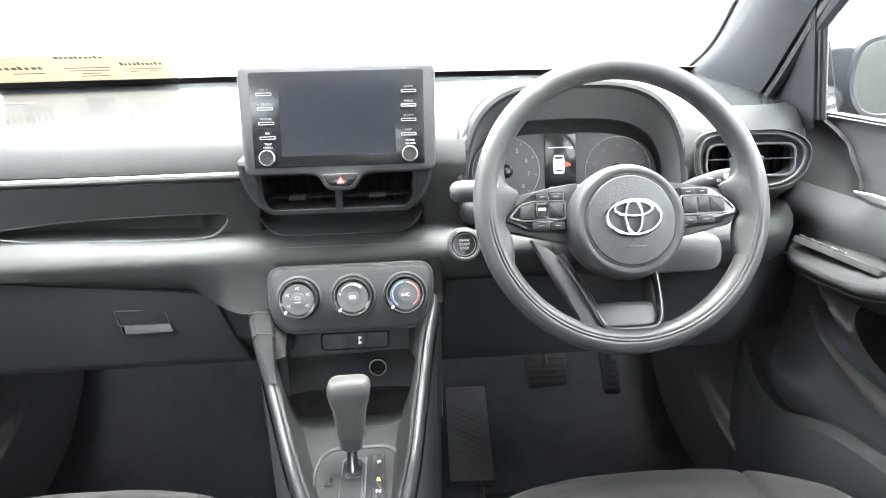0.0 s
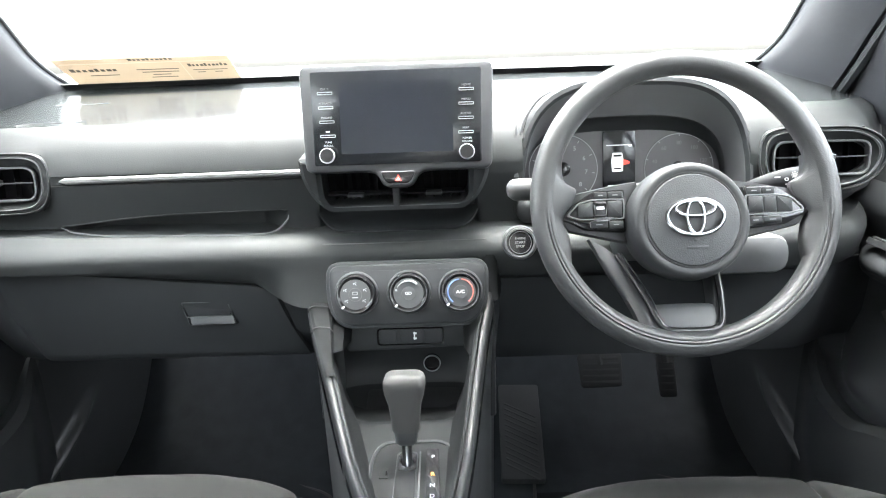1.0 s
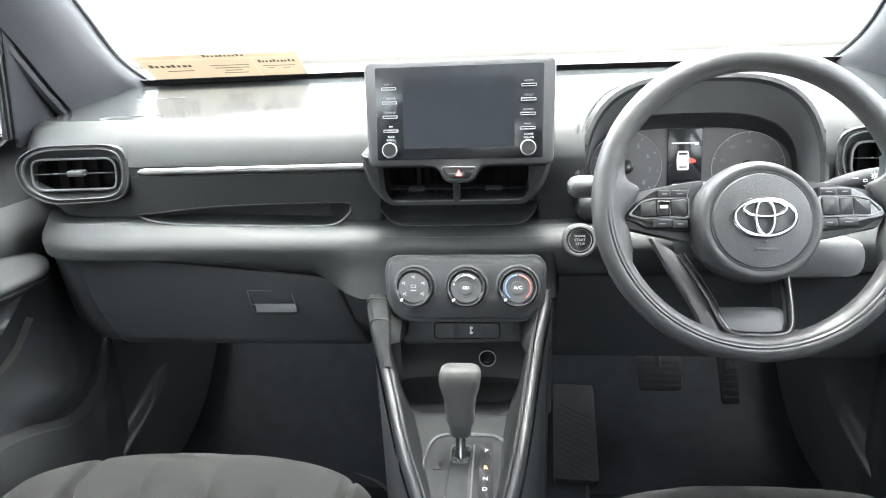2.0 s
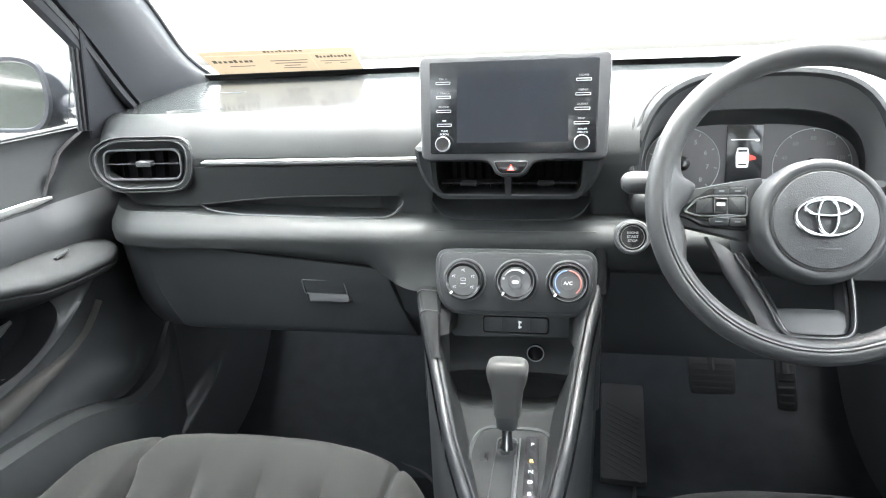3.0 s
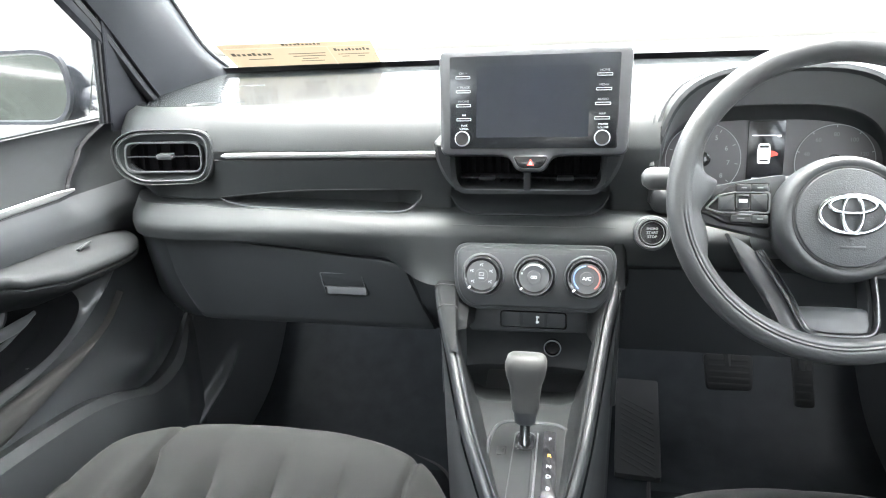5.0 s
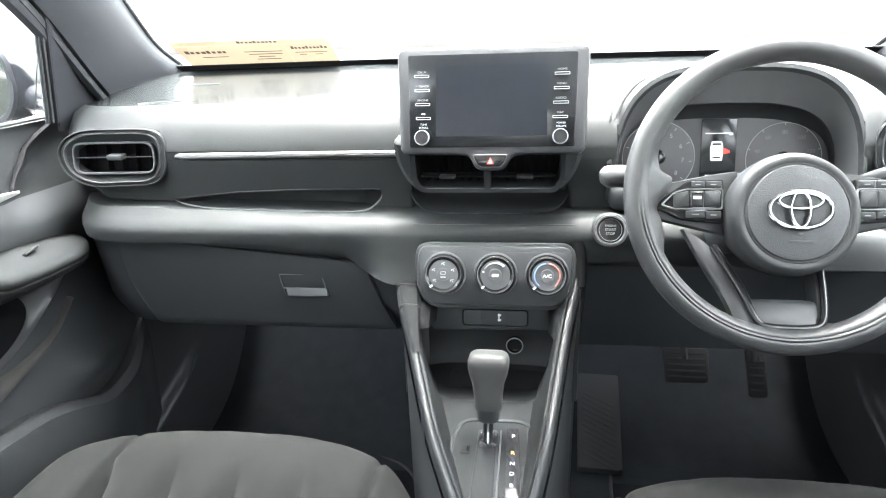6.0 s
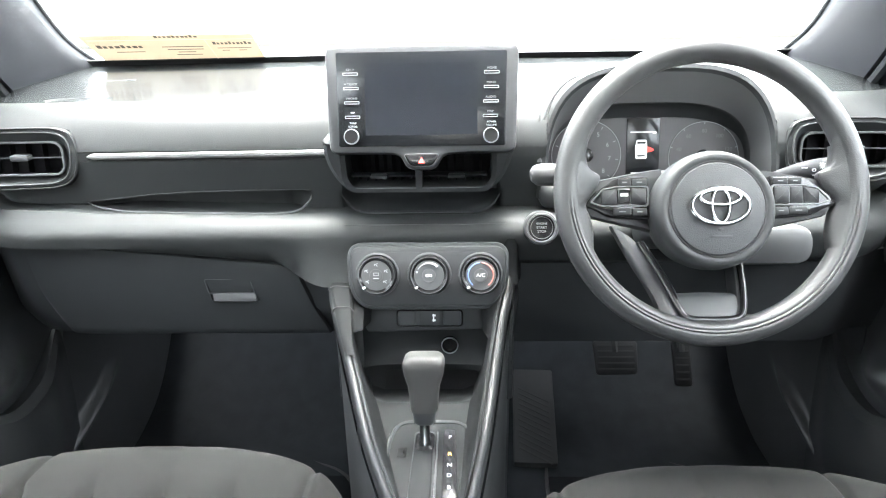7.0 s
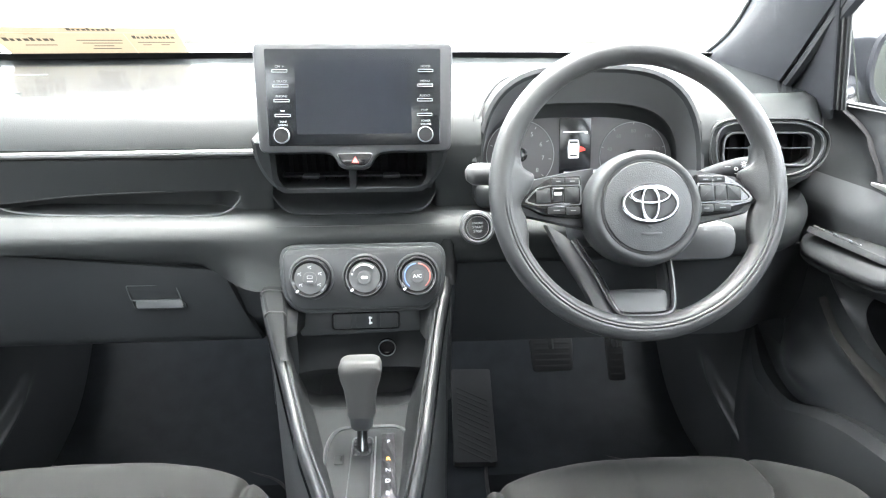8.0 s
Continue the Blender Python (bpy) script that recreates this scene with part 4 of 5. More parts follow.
def steering_wheel():
    w = thing("steering_wheel", "dark grey three-spoke steering wheel with silver badge", "steering wheel", (0.345, 0.803, 0.726))
    R, n, k = 0.1668, 144, 72
    rows = []
    for i in range(n):
        t = 2 * math.pi * i / n
        low = ramp01(-math.sin(t), 0.02, 0.10)
        row = []
        for j in range(k):
            a = 2 * math.pi * j / k
            deg = math.degrees(a)
            r = 1.0 - 0.06 * (math.cos(2 * a) + 1) / 2
            # twin sewn grooves with a bead between them, on the lower half
            cut = sum(math.exp(-((deg - g) / 3.2) ** 2) for g in (95, 109))
            bead = math.exp(-((deg - 102) / 4.0) ** 2)
            r += low * (0.035 * bead - 0.10 * cut)
            row.append(((R + 0.0157 * r * math.cos(a)) * math.cos(t), (R + 0.0157 * r * math.cos(a)) * math.sin(t), 0.0152 * r * math.sin(a)))
        rows.append(row)
    bm = grid(rows, close_u=True, close_v=True)
    bm.transform(WHEEL)
    part("rim", bm, RIM, w, "grained grey rim with a sewn seam", 70)
    # hub
    prof = [(r * 0.965, z) for r, z in [(0.060, -0.055), (0.068, -0.035), (0.0715, -0.012), (0.0718, 0.004), (0.0705, 0.014), (0.0675, 0.0215), (0.0650, 0.0240), (0.0630, 0.0247), (0.0600, 0.0242), (0.0572, 0.0232), (0.0566, 0.0205), (0.0556, 0.0205), (0.0550, 0.0236), (0.0535, 0.0252), (0.045, 0.0262), (0.030, 0.0270), (0.0, 0.0276)]]
    hub = part("airbag_cover", lathe(prof[:12], 64, WHEEL @ pose(0, -0.024, 0)), HUBSKIN, w, "round padded airbag cover")
    part("hub_disc", lathe(prof[11:], 64, WHEEL @ pose(0, -0.024, 0)), HUBGRAIN, hub, "grained centre disc")
    # dark ring laid in the groove to deepen its shade
    part("groove_shade", tube([(0.0541 * math.cos(k * math.pi / 36), 0.0541 * math.sin(k * math.pi / 36), 0.0226) for k in range(72)], 0.0017, 6, True, 1, (0, 0, 1), WHEEL @ pose(0, -0.024, 0)), RUBBER, hub, "dark ring for the groove's shade")
    # badge: three ovals
    def oval(a, b, cx, cy, r):
        return tube([(cx + a * math.cos(t * math.pi / 20), cy + b * math.sin(t * math.pi / 20), 0.0312) for t in range(40)], r, 8, True, 1.3, (0, 0, 1), WHEEL @ pose(0, -0.017, 0))
    part("badge", joined(oval(0.0320, 0.0205, 0, -0.004, 0.0020), oval(0.0098, 0.0195, 0, -0.004, 0.0018), oval(0.0225, 0.0085, 0, 0.0055, 0.0018)), BADGE, hub, "chrome badge of overlapping ovals")
    part("embossed_bars", joined(rbox(0.024, 0.0028, 0.0008, 0.0003, WHEEL @ pose(0.002, -0.0555, 0.0282)), rbox(0.006, 0.003, 0.0008, 0.0003, WHEEL @ pose(0.001, -0.0475, 0.0284))), PLASTIC, hub, "small embossed lettering")
    # side spokes with switch pods
    for sx in (-1, 1):
        rows = []
        for t in [i / 10 for i in range(11)]:
            x = lerp(0.050, 0.158, t)
            h0 = lerp(0.030, 0.008, t ** 1.2)
            z = lerp(-0.016, -0.003, t)
            h1 = lerp(-0.050, -0.026, t) if t < 0.9 else -0.014
            rows.append([(sx * x, h1, z - 0.012), (sx * x, h1 + 0.002, z - 0.002), (sx * x, lerp(h0, h1, 0.5), z + 0.002), (sx * x, h0 - 0.002, z - 0.002), (sx * x, h0, z - 0.012), (sx * x, lerp(h0, h1, 0.5), z - 0.016)])
        bm = grid(rows, close_v=True)
        bm.transform(WHEEL)
        sp = part("spoke", bm, SPOKE, w)
        q = WHEEL @ pose(0, 0, -0.004)
        o = [(0.070, 0.017), (0.108, 0.016), (0.136, -0.004), (0.150, -0.016), (0.132, -0.022), (0.118, -0.030), (0.070, -0.034)]
        o = [(sx * x, y) for x, y in o]
        pod = part("switch_pod", prism(rpoly(o, [0.003, 0.01, 0.006, 0.004, 0.006, 0.006, 0.003]), -0.012, 0.004, 0.002, q), GLOSS, sp, "black switch pod")
        i = [(sx * x, y) for x, y in [(0.0725, 0.0045), (0.108, 0.0045), (0.124, 0.001), (0.137, -0.0125), (0.124, -0.0165), (0.0725, -0.0165)]]
        part("pod_line", frame_ring(rpoly(offset(i, -0.0018), 0.004), rpoly(i, 0.0035), 0.002, 0.0052, 0.0004, q), BRIGHTSATIN, pod, "thin satin outline")
        for a, b in ((0.074, 0.0915), (0.0925, 0.107), (0.108, 0.1255)):
            part("switch", prism(rpoly([(sx * a, 0.0035), (sx * b, 0.0035 if b < 0.12 else 0.0), (sx * b, -0.0155), (sx * a, -0.0155)], 0.0015), 0.002, 0.0058, 0.0012, q), DARK, pod)
        for a, b, y, h in ((0.073, 0.090, 0.0105, 0.008), (0.091, 0.106, 0.0105, 0.008), (0.073, 0.090, -0.0245, 0.009), (0.091, 0.112, -0.0240, 0.008)):
            k = part("switch", prism(rrect(b - a, h, 0.0015, sx * (a + b) / 2, y), 0.002, 0.0054, 0.001, q), DARK, pod)
            part("print", rbox((b - a) * 0.36, 0.0011, 0.0004, 0, q @ pose(sx * (a + b) / 2, y, 0.0056)), DIMPRINT, k)
        if sx < 0:
            part("toggle_frame", frame_ring(rrect(0.0150, 0.0165, 0.002, -0.0995, -0.0065), rrect(0.0120, 0.0130, 0.0015, -0.0995, -0.0065), 0.004, 0.0078, 0.0005, q), GLOSS, pod)
            part("print", rbox(0.009, 0.0034, 0.0004, 0, q @ pose(-0.0995, -0.0045, 0.0064)), WHITE, pod)
    # lower spoke: a broad leg, a narrow one and a sloping foot, edged by a glossy bead
    bead = smooth_path([(-0.070, -0.058, -0.050), (-0.060, -0.080, -0.037), (-0.046, -0.112, -0.020), (-0.037, -0.137, -0.009), (-0.030, -0.1475, -0.005), (-0.018, -0.1505, -0.004), (0.0, -0.1512, -0.004), (0.020, -0.1505, -0.004), (0.032, -0.1475, -0.005), (0.0385, -0.137, -0.009), (0.0425, -0.110, -0.020), (0.046, -0.080, -0.037), (0.049, -0.058, -0.050)], 6)
    part("spoke_bead", tube([b + Vector((0, 0, 0.004)) for b in bead], 0.0042, 12, False, 1.0, (0, 0, 1), WHEEL), GLOSS, w, "gloss black bead")
    outer = smooth_path([(-0.100, -0.036, -0.062), (-0.082, -0.080, -0.042), (-0.068, -0.110, -0.026), (-0.060, -0.132, -0.012), (-0.056, -0.150, -0.004), (-0.052, -0.1560, -0.002), (-0.048, -0.158, 0.0)], 6)
    rows = [[o + Vector((-0.001, 0.0, -0.014)), o, o * 0.75 + i * 0.25 + Vector((0, 0, 0.0025)), o * 0.4 + i * 0.6 + Vector((0, 0, 0.0028)), i + Vector((-0.001, -0.001, 0.0))] for o, i in zip(outer, bead)]
    bm = grid(rows)
    bm.transform(WHEEL)
    part("spoke", bm, SPOKE, w, "broad lower spoke leg", 60)
    rows = [[b + Vector((0.001, 0, 0)), b + Vector((0.005, 0, -0.001)), b + Vector((0.0075, 0, -0.006)), b + Vector((0.0075, 0, -0.020))] for b in bead[50:]]
    bm = grid(rows)
    bm.transform(WHEEL)
    part("spoke", bm, SPOKE, w, "narrow lower spoke leg", 60)
    # walls inside the bead and the foot plate that slopes down to the opening
    for side in (bead[:25], bead[48:]):
        sx = -1 if side[0].x < 0 else 1
        bm = grid([[b + Vector((0, 0, 0.002)), b + Vector((-sx * 0.006, 0.002, 0.0)), b + Vector((-sx * 0.008, 0.003, -0.006)), b + Vector((-sx * 0.008, 0.003, -0.024))] for b in side])
        bm.transform(WHEEL)
        part("spoke_wall", bm, SPOKE, w, "", 50)
    rows = []
    for y, z, half in ((-0.1505, 0.0, 0.036), (-0.1475, -0.003, 0.037), (-0.143, -0.0055, 0.0385), (-0.134, -0.009, 0.0385), (-0.125, -0.0135, 0.038), (-0.1215, -0.017, 0.038), (-0.120, -0.028, 0.038)):
        rows.append([(0.001 + half * u, y - 0.001 * u * u, z) for u in [i / 8 for i in range(-8, 9)]])
    bm = grid(rows)
    bm.transform(WHEEL)
    # paler plastic than the legs puts the light on its slope into colour
    part("spoke_foot", bm, PLASTIC, w, "sloping foot inside the bead", 50)
    for sx in (-1, 1):
        # the rim swells into the side spoke
        inn = smooth_path([(0.1425, 0.052, 0), (0.1422, 0.038, 0), (0.1385, 0.0265, 0), (0.1265, 0.0185, 0), (0.1310, 0.003, 0), (0.1430, -0.016, 0), (0.1385, -0.030, 0), (0.1350, -0.050, 0), (0.1360, -0.072, 0)], 4)
        rows = []
        for j, q in enumerate(inn):
            ang = lerp(28, -30, j / (len(inn) - 1))
            o = Vector((0.156 * math.cos(radians(ang)), 0.156 * math.sin(radians(ang)), 0.0105))
            mid = o * 0.5 + q * 0.5
            rows.append([(sx * o.x, o.y, o.z), (sx * mid.x, mid.y, 0.0055), (sx * (q.x * 0.85 + o.x * 0.15), q.y * 0.85 + o.y * 0.15, 0.002), (sx * q.x, q.y, -0.002), (sx * (q.x + 0.001), q.y, -0.012)])
        bm = grid(rows)
        bm.transform(WHEEL)
        part("spoke_fairing", bm, RIM, w)
    # the rim thickens where the lower spoke meets it
    rows = []
    for y, z, wx in ((-0.1525, -0.010, 0.046), (-0.1545, -0.004, 0.050), (-0.1575, 0.003, 0.058), (-0.1605, 0.0095, 0.070)):
        rows.append([(wx * u, y + 0.012 * abs(u) ** 3 * (wx / 0.07), z) for u in [i / 10 for i in range(-10, 11)]])
    bm = grid(rows)
    bm.transform(WHEEL)
    part("spoke_fairing", bm, RIM, w, "", 60)


steering_wheel()


def column():
    c = thing("steering_column", "dark grey steering column cover with two stalks", "steering column", (0.345, 0.90, 0.66))
    rows = []
    for z, wx, hy in ((-0.050, 0.050, 0.042), (-0.060, 0.056, 0.047), (-0.10, 0.060, 0.050), (-0.17, 0.062, 0.052)):
        rows.append([(x, y - 0.012, z) for x, y in rrect(2 * wx, 2 * hy, 0.030)])
    bm = grid(rows, close_v=True)
    bm.verts.ensure_lookup_table()
    n = len(rows[0])
    bm.faces.new([bm.verts[i] for i in range(n)])
    bm.transform(WHEEL)
    part("cover", bm, PLASTIC, c)
    # added block for the dash's lit roll, its light put into the pale colour
    part("lit_block", prism(rrect(0.12, 0.052, 0.024), -0.05, 0.0, 0.010, panel(0.452, 0.868, 0.636, 8)), LIGHTENED, c)
    # stalks
    st = part("wiper_stalk", tube(smooth_path([(0.31, 0.880, 0.672), (0.25, 0.872, 0.700), (0.20, 0.864, 0.725), (0.165, 0.858, 0.735), (0.150, 0.856, 0.7365)], 5), lambda t: 0.008 + 0.005 * ramp01(t, 0.45, 0.7), 16, False, 0.9), DARK, c, "wiper stalk with rounded tip")
    tip = smooth_path([(0.172, 0.8595, 0.7350), (0.160, 0.8575, 0.7365), (0.146, 0.8560, 0.7365), (0.137, 0.8550, 0.7355)], 6)
    part("stalk_tip", tube(tip, lambda t: 0.0142 * (1 - max(t - 0.55, 0) ** 2 / 0.2025 * 0.55), 16, False, 0.95), PLASTIC, st)
    part("stalk_print", rbox(0.007, 0.0006, 0.004, 0, pose(0.182, 0.8475, 0.738)), WHITE, st)
    st = part("light_stalk", tube(smooth_path([(0.375, 0.880, 0.690), (0.42, 0.872, 0.714), (0.46, 0.865, 0.727), (0.50, 0.860, 0.734), (0.520, 0.858, 0.735)], 5), lambda t: 0.008 + 0.0115 * ramp01(t, 0.2, 0.75) - 0.004 * ramp01(t, 0.95, 1.0), 18, False, 0.7), SAILTRIM, c, "light stalk with printed symbols")
    m = panel(0.482, 0.8450, 0.738, 15)
    sun_ring = joined(lathe([(0.0022, 0), (0.0022, 0.0004), (0.0012, 0.0004), (0.0012, 0)], 12, m @ pose(0.008, 0.008, 0.0016)), *[rbox(0.0016, 0.0006, 0.0004, 0, m @ pose(0.008 + 0.0035 * math.cos(a), 0.008 + 0.0035 * math.sin(a), 0.0018, 0, 0, math.degrees(a))) for a in [k * math.pi / 4 for k in range(8)]])
    part("symbol", sun_ring, WHITE, st)
    part("symbol", joined(frame_ring(rrect(0.0045, 0.0036, 0.0016, -0.002, 0.0030), rrect(0.0033, 0.0024, 0.001, -0.002, 0.0030), 0.0010, 0.0020, 0.0001, m), rbox(0.006, 0.0008, 0.0004, 0, m @ pose(-0.001, -0.003, 0.0018)), rbox(0.005, 0.0007, 0.0004, 0, m @ pose(-0.002, -0.008, 0.0018)), rbox(0.007, 0.0010, 0.0004, 0, m @ pose(-0.013, 0.006, 0.0010))), WHITE, st)


column()


def hood_foot():
    f = thing("hood_foot", "dark rounded cover at the foot of the instrument hood", "dashboard trim", (0.185, 0.94, 0.69))
    part("cover", rbox(0.070, 0.045, 0.040, 0.016, pose(0.194, 0.952, 0.690), 5), DARK, f)


hood_foot()


def arch(w, h, base, n=26):
    """A flat-topped arch outline from its left foot over to its right."""
    return [(w * math.copysign(abs(math.cos(a)) ** 0.62, math.cos(a)), base + h * abs(math.sin(a)) ** 0.62) for a in [math.pi - math.pi * i / n for i in range(n + 1)]]


def instruments():
    c = thing("instrument_cluster", "dark hooded instrument cluster with lit centre display", "instrument cluster", (0.322, 1.0, 0.70))
    cx = 0.3245
    # hood: outer skin, lip, inner throat and a brow over the dials
    def hoop(w, h, base, y, lift=0.0):
        return [(cx + x, y + lift * (z - base), z) for x, z in arch(w, h, base)]
    part("hood", grid([hoop(0.178, 0.166, 0.680, 1.20), hoop(0.176, 0.173, 0.680, 1.08), hoop(0.172, 0.1775, 0.682, 0.998, 0.09), hoop(0.167, 0.1805, 0.684, 0.948, 0.17), hoop(0.1635, 0.1795, 0.685, 0.938, 0.165)]), PAD, c, "grained hood")
    part("hood_lip", grid([hoop(0.1635, 0.1795, 0.685, 0.938, 0.165), hoop(0.159, 0.174, 0.685, 0.937, 0.165), hoop(0.155, 0.169, 0.685, 0.943, 0.165)]), DARK, c, "dark hood lip")
    part("hood_lining", grid([hoop(0.155, 0.169, 0.685, 0.943, 0.165), hoop(0.152, 0.152, 0.686, 0.972, 0.08), hoop(0.150, 0.131, 0.688, 0.998), hoop(0.149, 0.122, 0.688, 1.003)]), LIGHTENED, c)
    part("brow", grid([hoop(0.149, 0.122, 0.688, 1.003), hoop(0.149, 0.123, 0.688, 1.008), hoop(0.150, 0.118, 0.688, 1.020), hoop(0.150, 0.098, 0.688, 1.032)]), DARK, c)
    crease = smooth_path([(0.1545, 0.955, 0.728), (0.1550, 0.956, 0.755), (0.1575, 0.958, 0.783), (0.161, 0.970, 0.808), (0.164, 0.996, 0.826)], 5)
    part("crease", tube(crease, lambda t: 0.0035 * (1 - 0.85 * t), 6), DARK, c)
    fin = smooth_path([(0.1590, 0.950, 0.735), (0.1615, 0.958, 0.775), (0.172, 0.970, 0.812), (0.195, 0.980, 0.840), (0.224, 0.988, 0.853)], 5)
    part("side_ridge", tube(fin, lambda t: 0.0042 * (1 - 0.9 * t) + 0.0004, 6), PLASTIC, c)
    m = panel(cx, 1.026, 0.741, 10)
    part("face", prism(rpoly([(-0.155, -0.065), (0.155, -0.065), (0.152, 0.040), (0.120, 0.050), (-0.120, 0.050), (-0.152, 0.040)], 0.02), -0.01, 0.0, 0.001, m), DIAL, c)
    for sx, words, a0, a1, R in ((-1, ("1", "2", "3", "4", "5", "6", "7", "8"), 196, -42, 0.046), (1, ("20", "40", "60", "80", "100", "120", "140"), 200, -20, 0.050)):
        u, v = (-0.087, -0.010) if sx < 0 else (0.087, -0.014)
        dial = part("dial", lathe([(0.052, 0.0), (0.052, 0.0012), (0.0505, 0.0016), (0.0, 0.0010)], 48, m @ pose(u, v, 0)), DIAL, c, "round gauge")
        ring = [(0.0515 * math.cos(radians(lerp(205, -50, i / 40))), 0.0515 * math.sin(radians(lerp(205, -50, i / 40))), 0.0016) for i in range(41)]
        part("dial_arc", tube(ring, 0.0005, 6, False, 1, (0, 0, 1), m @ pose(u, v, 0)), GREYPRINT, dial)
        for i, word in enumerate(words):
            a = radians(lerp(a0, a1, i / (len(words) - 1)))
            r = R * 0.76
            # right dial's numerals are dimmer, its shade put into the print
            part("numeral", letters(word, 0.0092 if sx < 0 else 0.0078, m @ pose(u + r * math.cos(a), v + r * math.sin(a), 0.0016), 0.0001), GREYPRINT if sx < 0 else DIMPRINT, dial)
            part("tick", rbox(0.004, 0.0010, 0.0004, 0, m @ pose(u + R * math.cos(a), v + R * math.sin(a), 0.0016, 0, 0, math.degrees(a))), GREYPRINT, dial)
        part("needle_boss", lathe([(0.011, 0.001), (0.010, 0.006), (0.0, 0.007)], 24, m @ pose(u, v, 0)), GLOSS, dial)
        part("needle", rbox(0.036, 0.0016, 0.001, 0.0003, m @ pose(u + 0.017 * math.cos(radians(208)), v + 0.017 * math.sin(radians(208)), 0.004, 0, 0, 208)), RED, dial)
    d = part("display", prism(rrect(0.0485, 0.094, 0.002, -0.003, -0.003), 0.0, 0.0022, 0.0004, m), SCREEN, c, "tall lit colour display")
    part("line", rbox(0.036, 0.0011, 0.0004, 0, m @ pose(-0.004, 0.0235, 0.0024)), WHITELIT, d)
    part("line", rbox(0.024, 0.0014, 0.0004, 0, m @ pose(-0.008, -0.0370, 0.0024)), WHITELIT, d)
    part("mark", rbox(0.005, 0.003, 0.0004, 0, m @ pose(0.0135, 0.0225, 0.0024)), WHITELIT, d)
    part("car_symbol", joined(prism(rpoly([(-0.0135, -0.016), (0.0025, -0.016), (0.0035, 0.001), (0.0015, 0.012), (-0.0125, 0.012), (-0.0145, 0.001)], 0.002), 0.0022, 0.0026, 0, m)), WHITELIT, d, "white car outline symbol")
    part("car_window", joined(rbox(0.0125, 0.0035, 0.0004, 0, m @ pose(-0.0055, 0.0078, 0.0029)), rbox(0.0115, 0.0022, 0.0004, 0, m @ pose(-0.0055, -0.0115, 0.0029))), SCREEN, d)
    part("door_symbol", prism([(0.0030, -0.0065), (0.0125, -0.0045), (0.0125, -0.0015), (0.0075, 0.0012), (0.0030, 0.0020)], 0.0024, 0.0030, 0, m), REDLIT, d, "red open door warning")


instruments()


# ---- pillars, doors, mirrors ----
def pillar(sx):
    p = thing("pillar_trim", "grey plastic windscreen pillar cover", "pillar", (sx * 0.66, 1.2, 0.84), "windscreen pillar covers")
    # inner edge by the glass, middle crown, outer edge by the door
    inner = [(0.632, 1.330, 0.852), (0.634, 1.285, 0.872), (0.640, 1.205, 0.917), (0.628, 1.100, 0.998), (0.60, 0.93, 1.105), (0.57, 0.73, 1.205)]
    crown = [(0.640, 1.245, 0.845), (0.640, 1.215, 0.868), (0.638, 1.135, 0.920), (0.622, 1.010, 1.000), (0.592, 0.83, 1.105), (0.56, 0.63, 1.205)]
    outer = [(0.676, 1.165, 0.795), (0.672, 1.120, 0.815), (0.664, 1.060, 0.862), (0.650, 0.950, 0.962), (0.622, 0.78, 1.075), (0.59, 0.58, 1.19)]
    rows = []
    for a, c, b in zip(smooth_path(inner, 5), smooth_path(crown, 5), smooth_path(outer, 5)):
        back = Vector((0.02, 0.05, -0.01))
        rows.append([a + back, a, a * 0.5 + c * 0.5 + Vector((-0.007, -0.006, 0.003)), c + Vector((-0.006, -0.008, 0.002)), c * 0.5 + b * 0.5 + Vector((-0.007, -0.006, 0.003)), b, b + Vector((0.03, 0.0, -0.005))])
    rows = [[(sx * q.x, q.y, q.z) for q in r] for r in rows]
    part("cover", grid(rows), PILLAR, p)
    part("glass_seal", tube([(sx * q.x, q.y + 0.004, q.z + 0.002) for q in smooth_path(inner, 5)], 0.0042, 8), DARK, p, "thin dark seal along the glass")
    # rubber seal and door frame beside it
    seal = [Vector(q) + Vector((0.012, -0.010, 0.0)) for q in smooth_path(outer, 5)]
    part("seal", tube([(sx * q.x, q.y, q.z) for q in seal], 0.009, 8), DARK, p, "dark rubber door seal")


def sail(sx):
    d = thing("door_corner_trim", "dark triangular trim ahead of the side window", "door trim", (sx * 0.70, 1.0, 0.80), "door corner trims")
    def back_edge(z):
        return 0.995 - 0.22 * (z - 0.80)
    rows = []
    for i in range(8):
        z = lerp(0.785, 0.985, i / 7)
        y1 = lerp(1.150, 0.985, i / 7)
        rows.append([(sx * (0.700 - 0.28 * (z - 0.8)), lerp(back_edge(z), max(y1, back_edge(z) + 0.004), t), z) for t in (0, 0.06, 0.5, 1)])
    part("panel", thick(grid(rows), 0.004), SAILTRIM, d)
    for dy, dx, r, mt in ((0.000, -0.001, 0.0060, SAILTRIM), (-0.008, 0.001, 0.0050, RUBBER), (-0.015, 0.003, 0.0045, MATT)):
        part("upright", tube([(sx * (0.702 + dx - 0.28 * (z - 0.80)), back_edge(z) + dy, z) for z in (0.80, 0.85, 0.90, 0.95, 0.975)], r, 8, False, 0.8), mt, d, "narrow upright channel")
    fr = smooth_path([(0.668, 1.000, 0.925), (0.660, 0.955, 0.958), (0.650, 0.885, 1.005), (0.622, 0.74, 1.09), (0.592, 0.57, 1.185), (0.59, 0.1, 1.20), (0.59, -0.35, 1.19)], 6)
    part("upper_frame", tube([(sx * (q.x + 0.006), q.y - 0.012, q.z - 0.004) for q in fr], 0.019, 8, False, 0.5), SAILTRIM, d, "dark window frame")


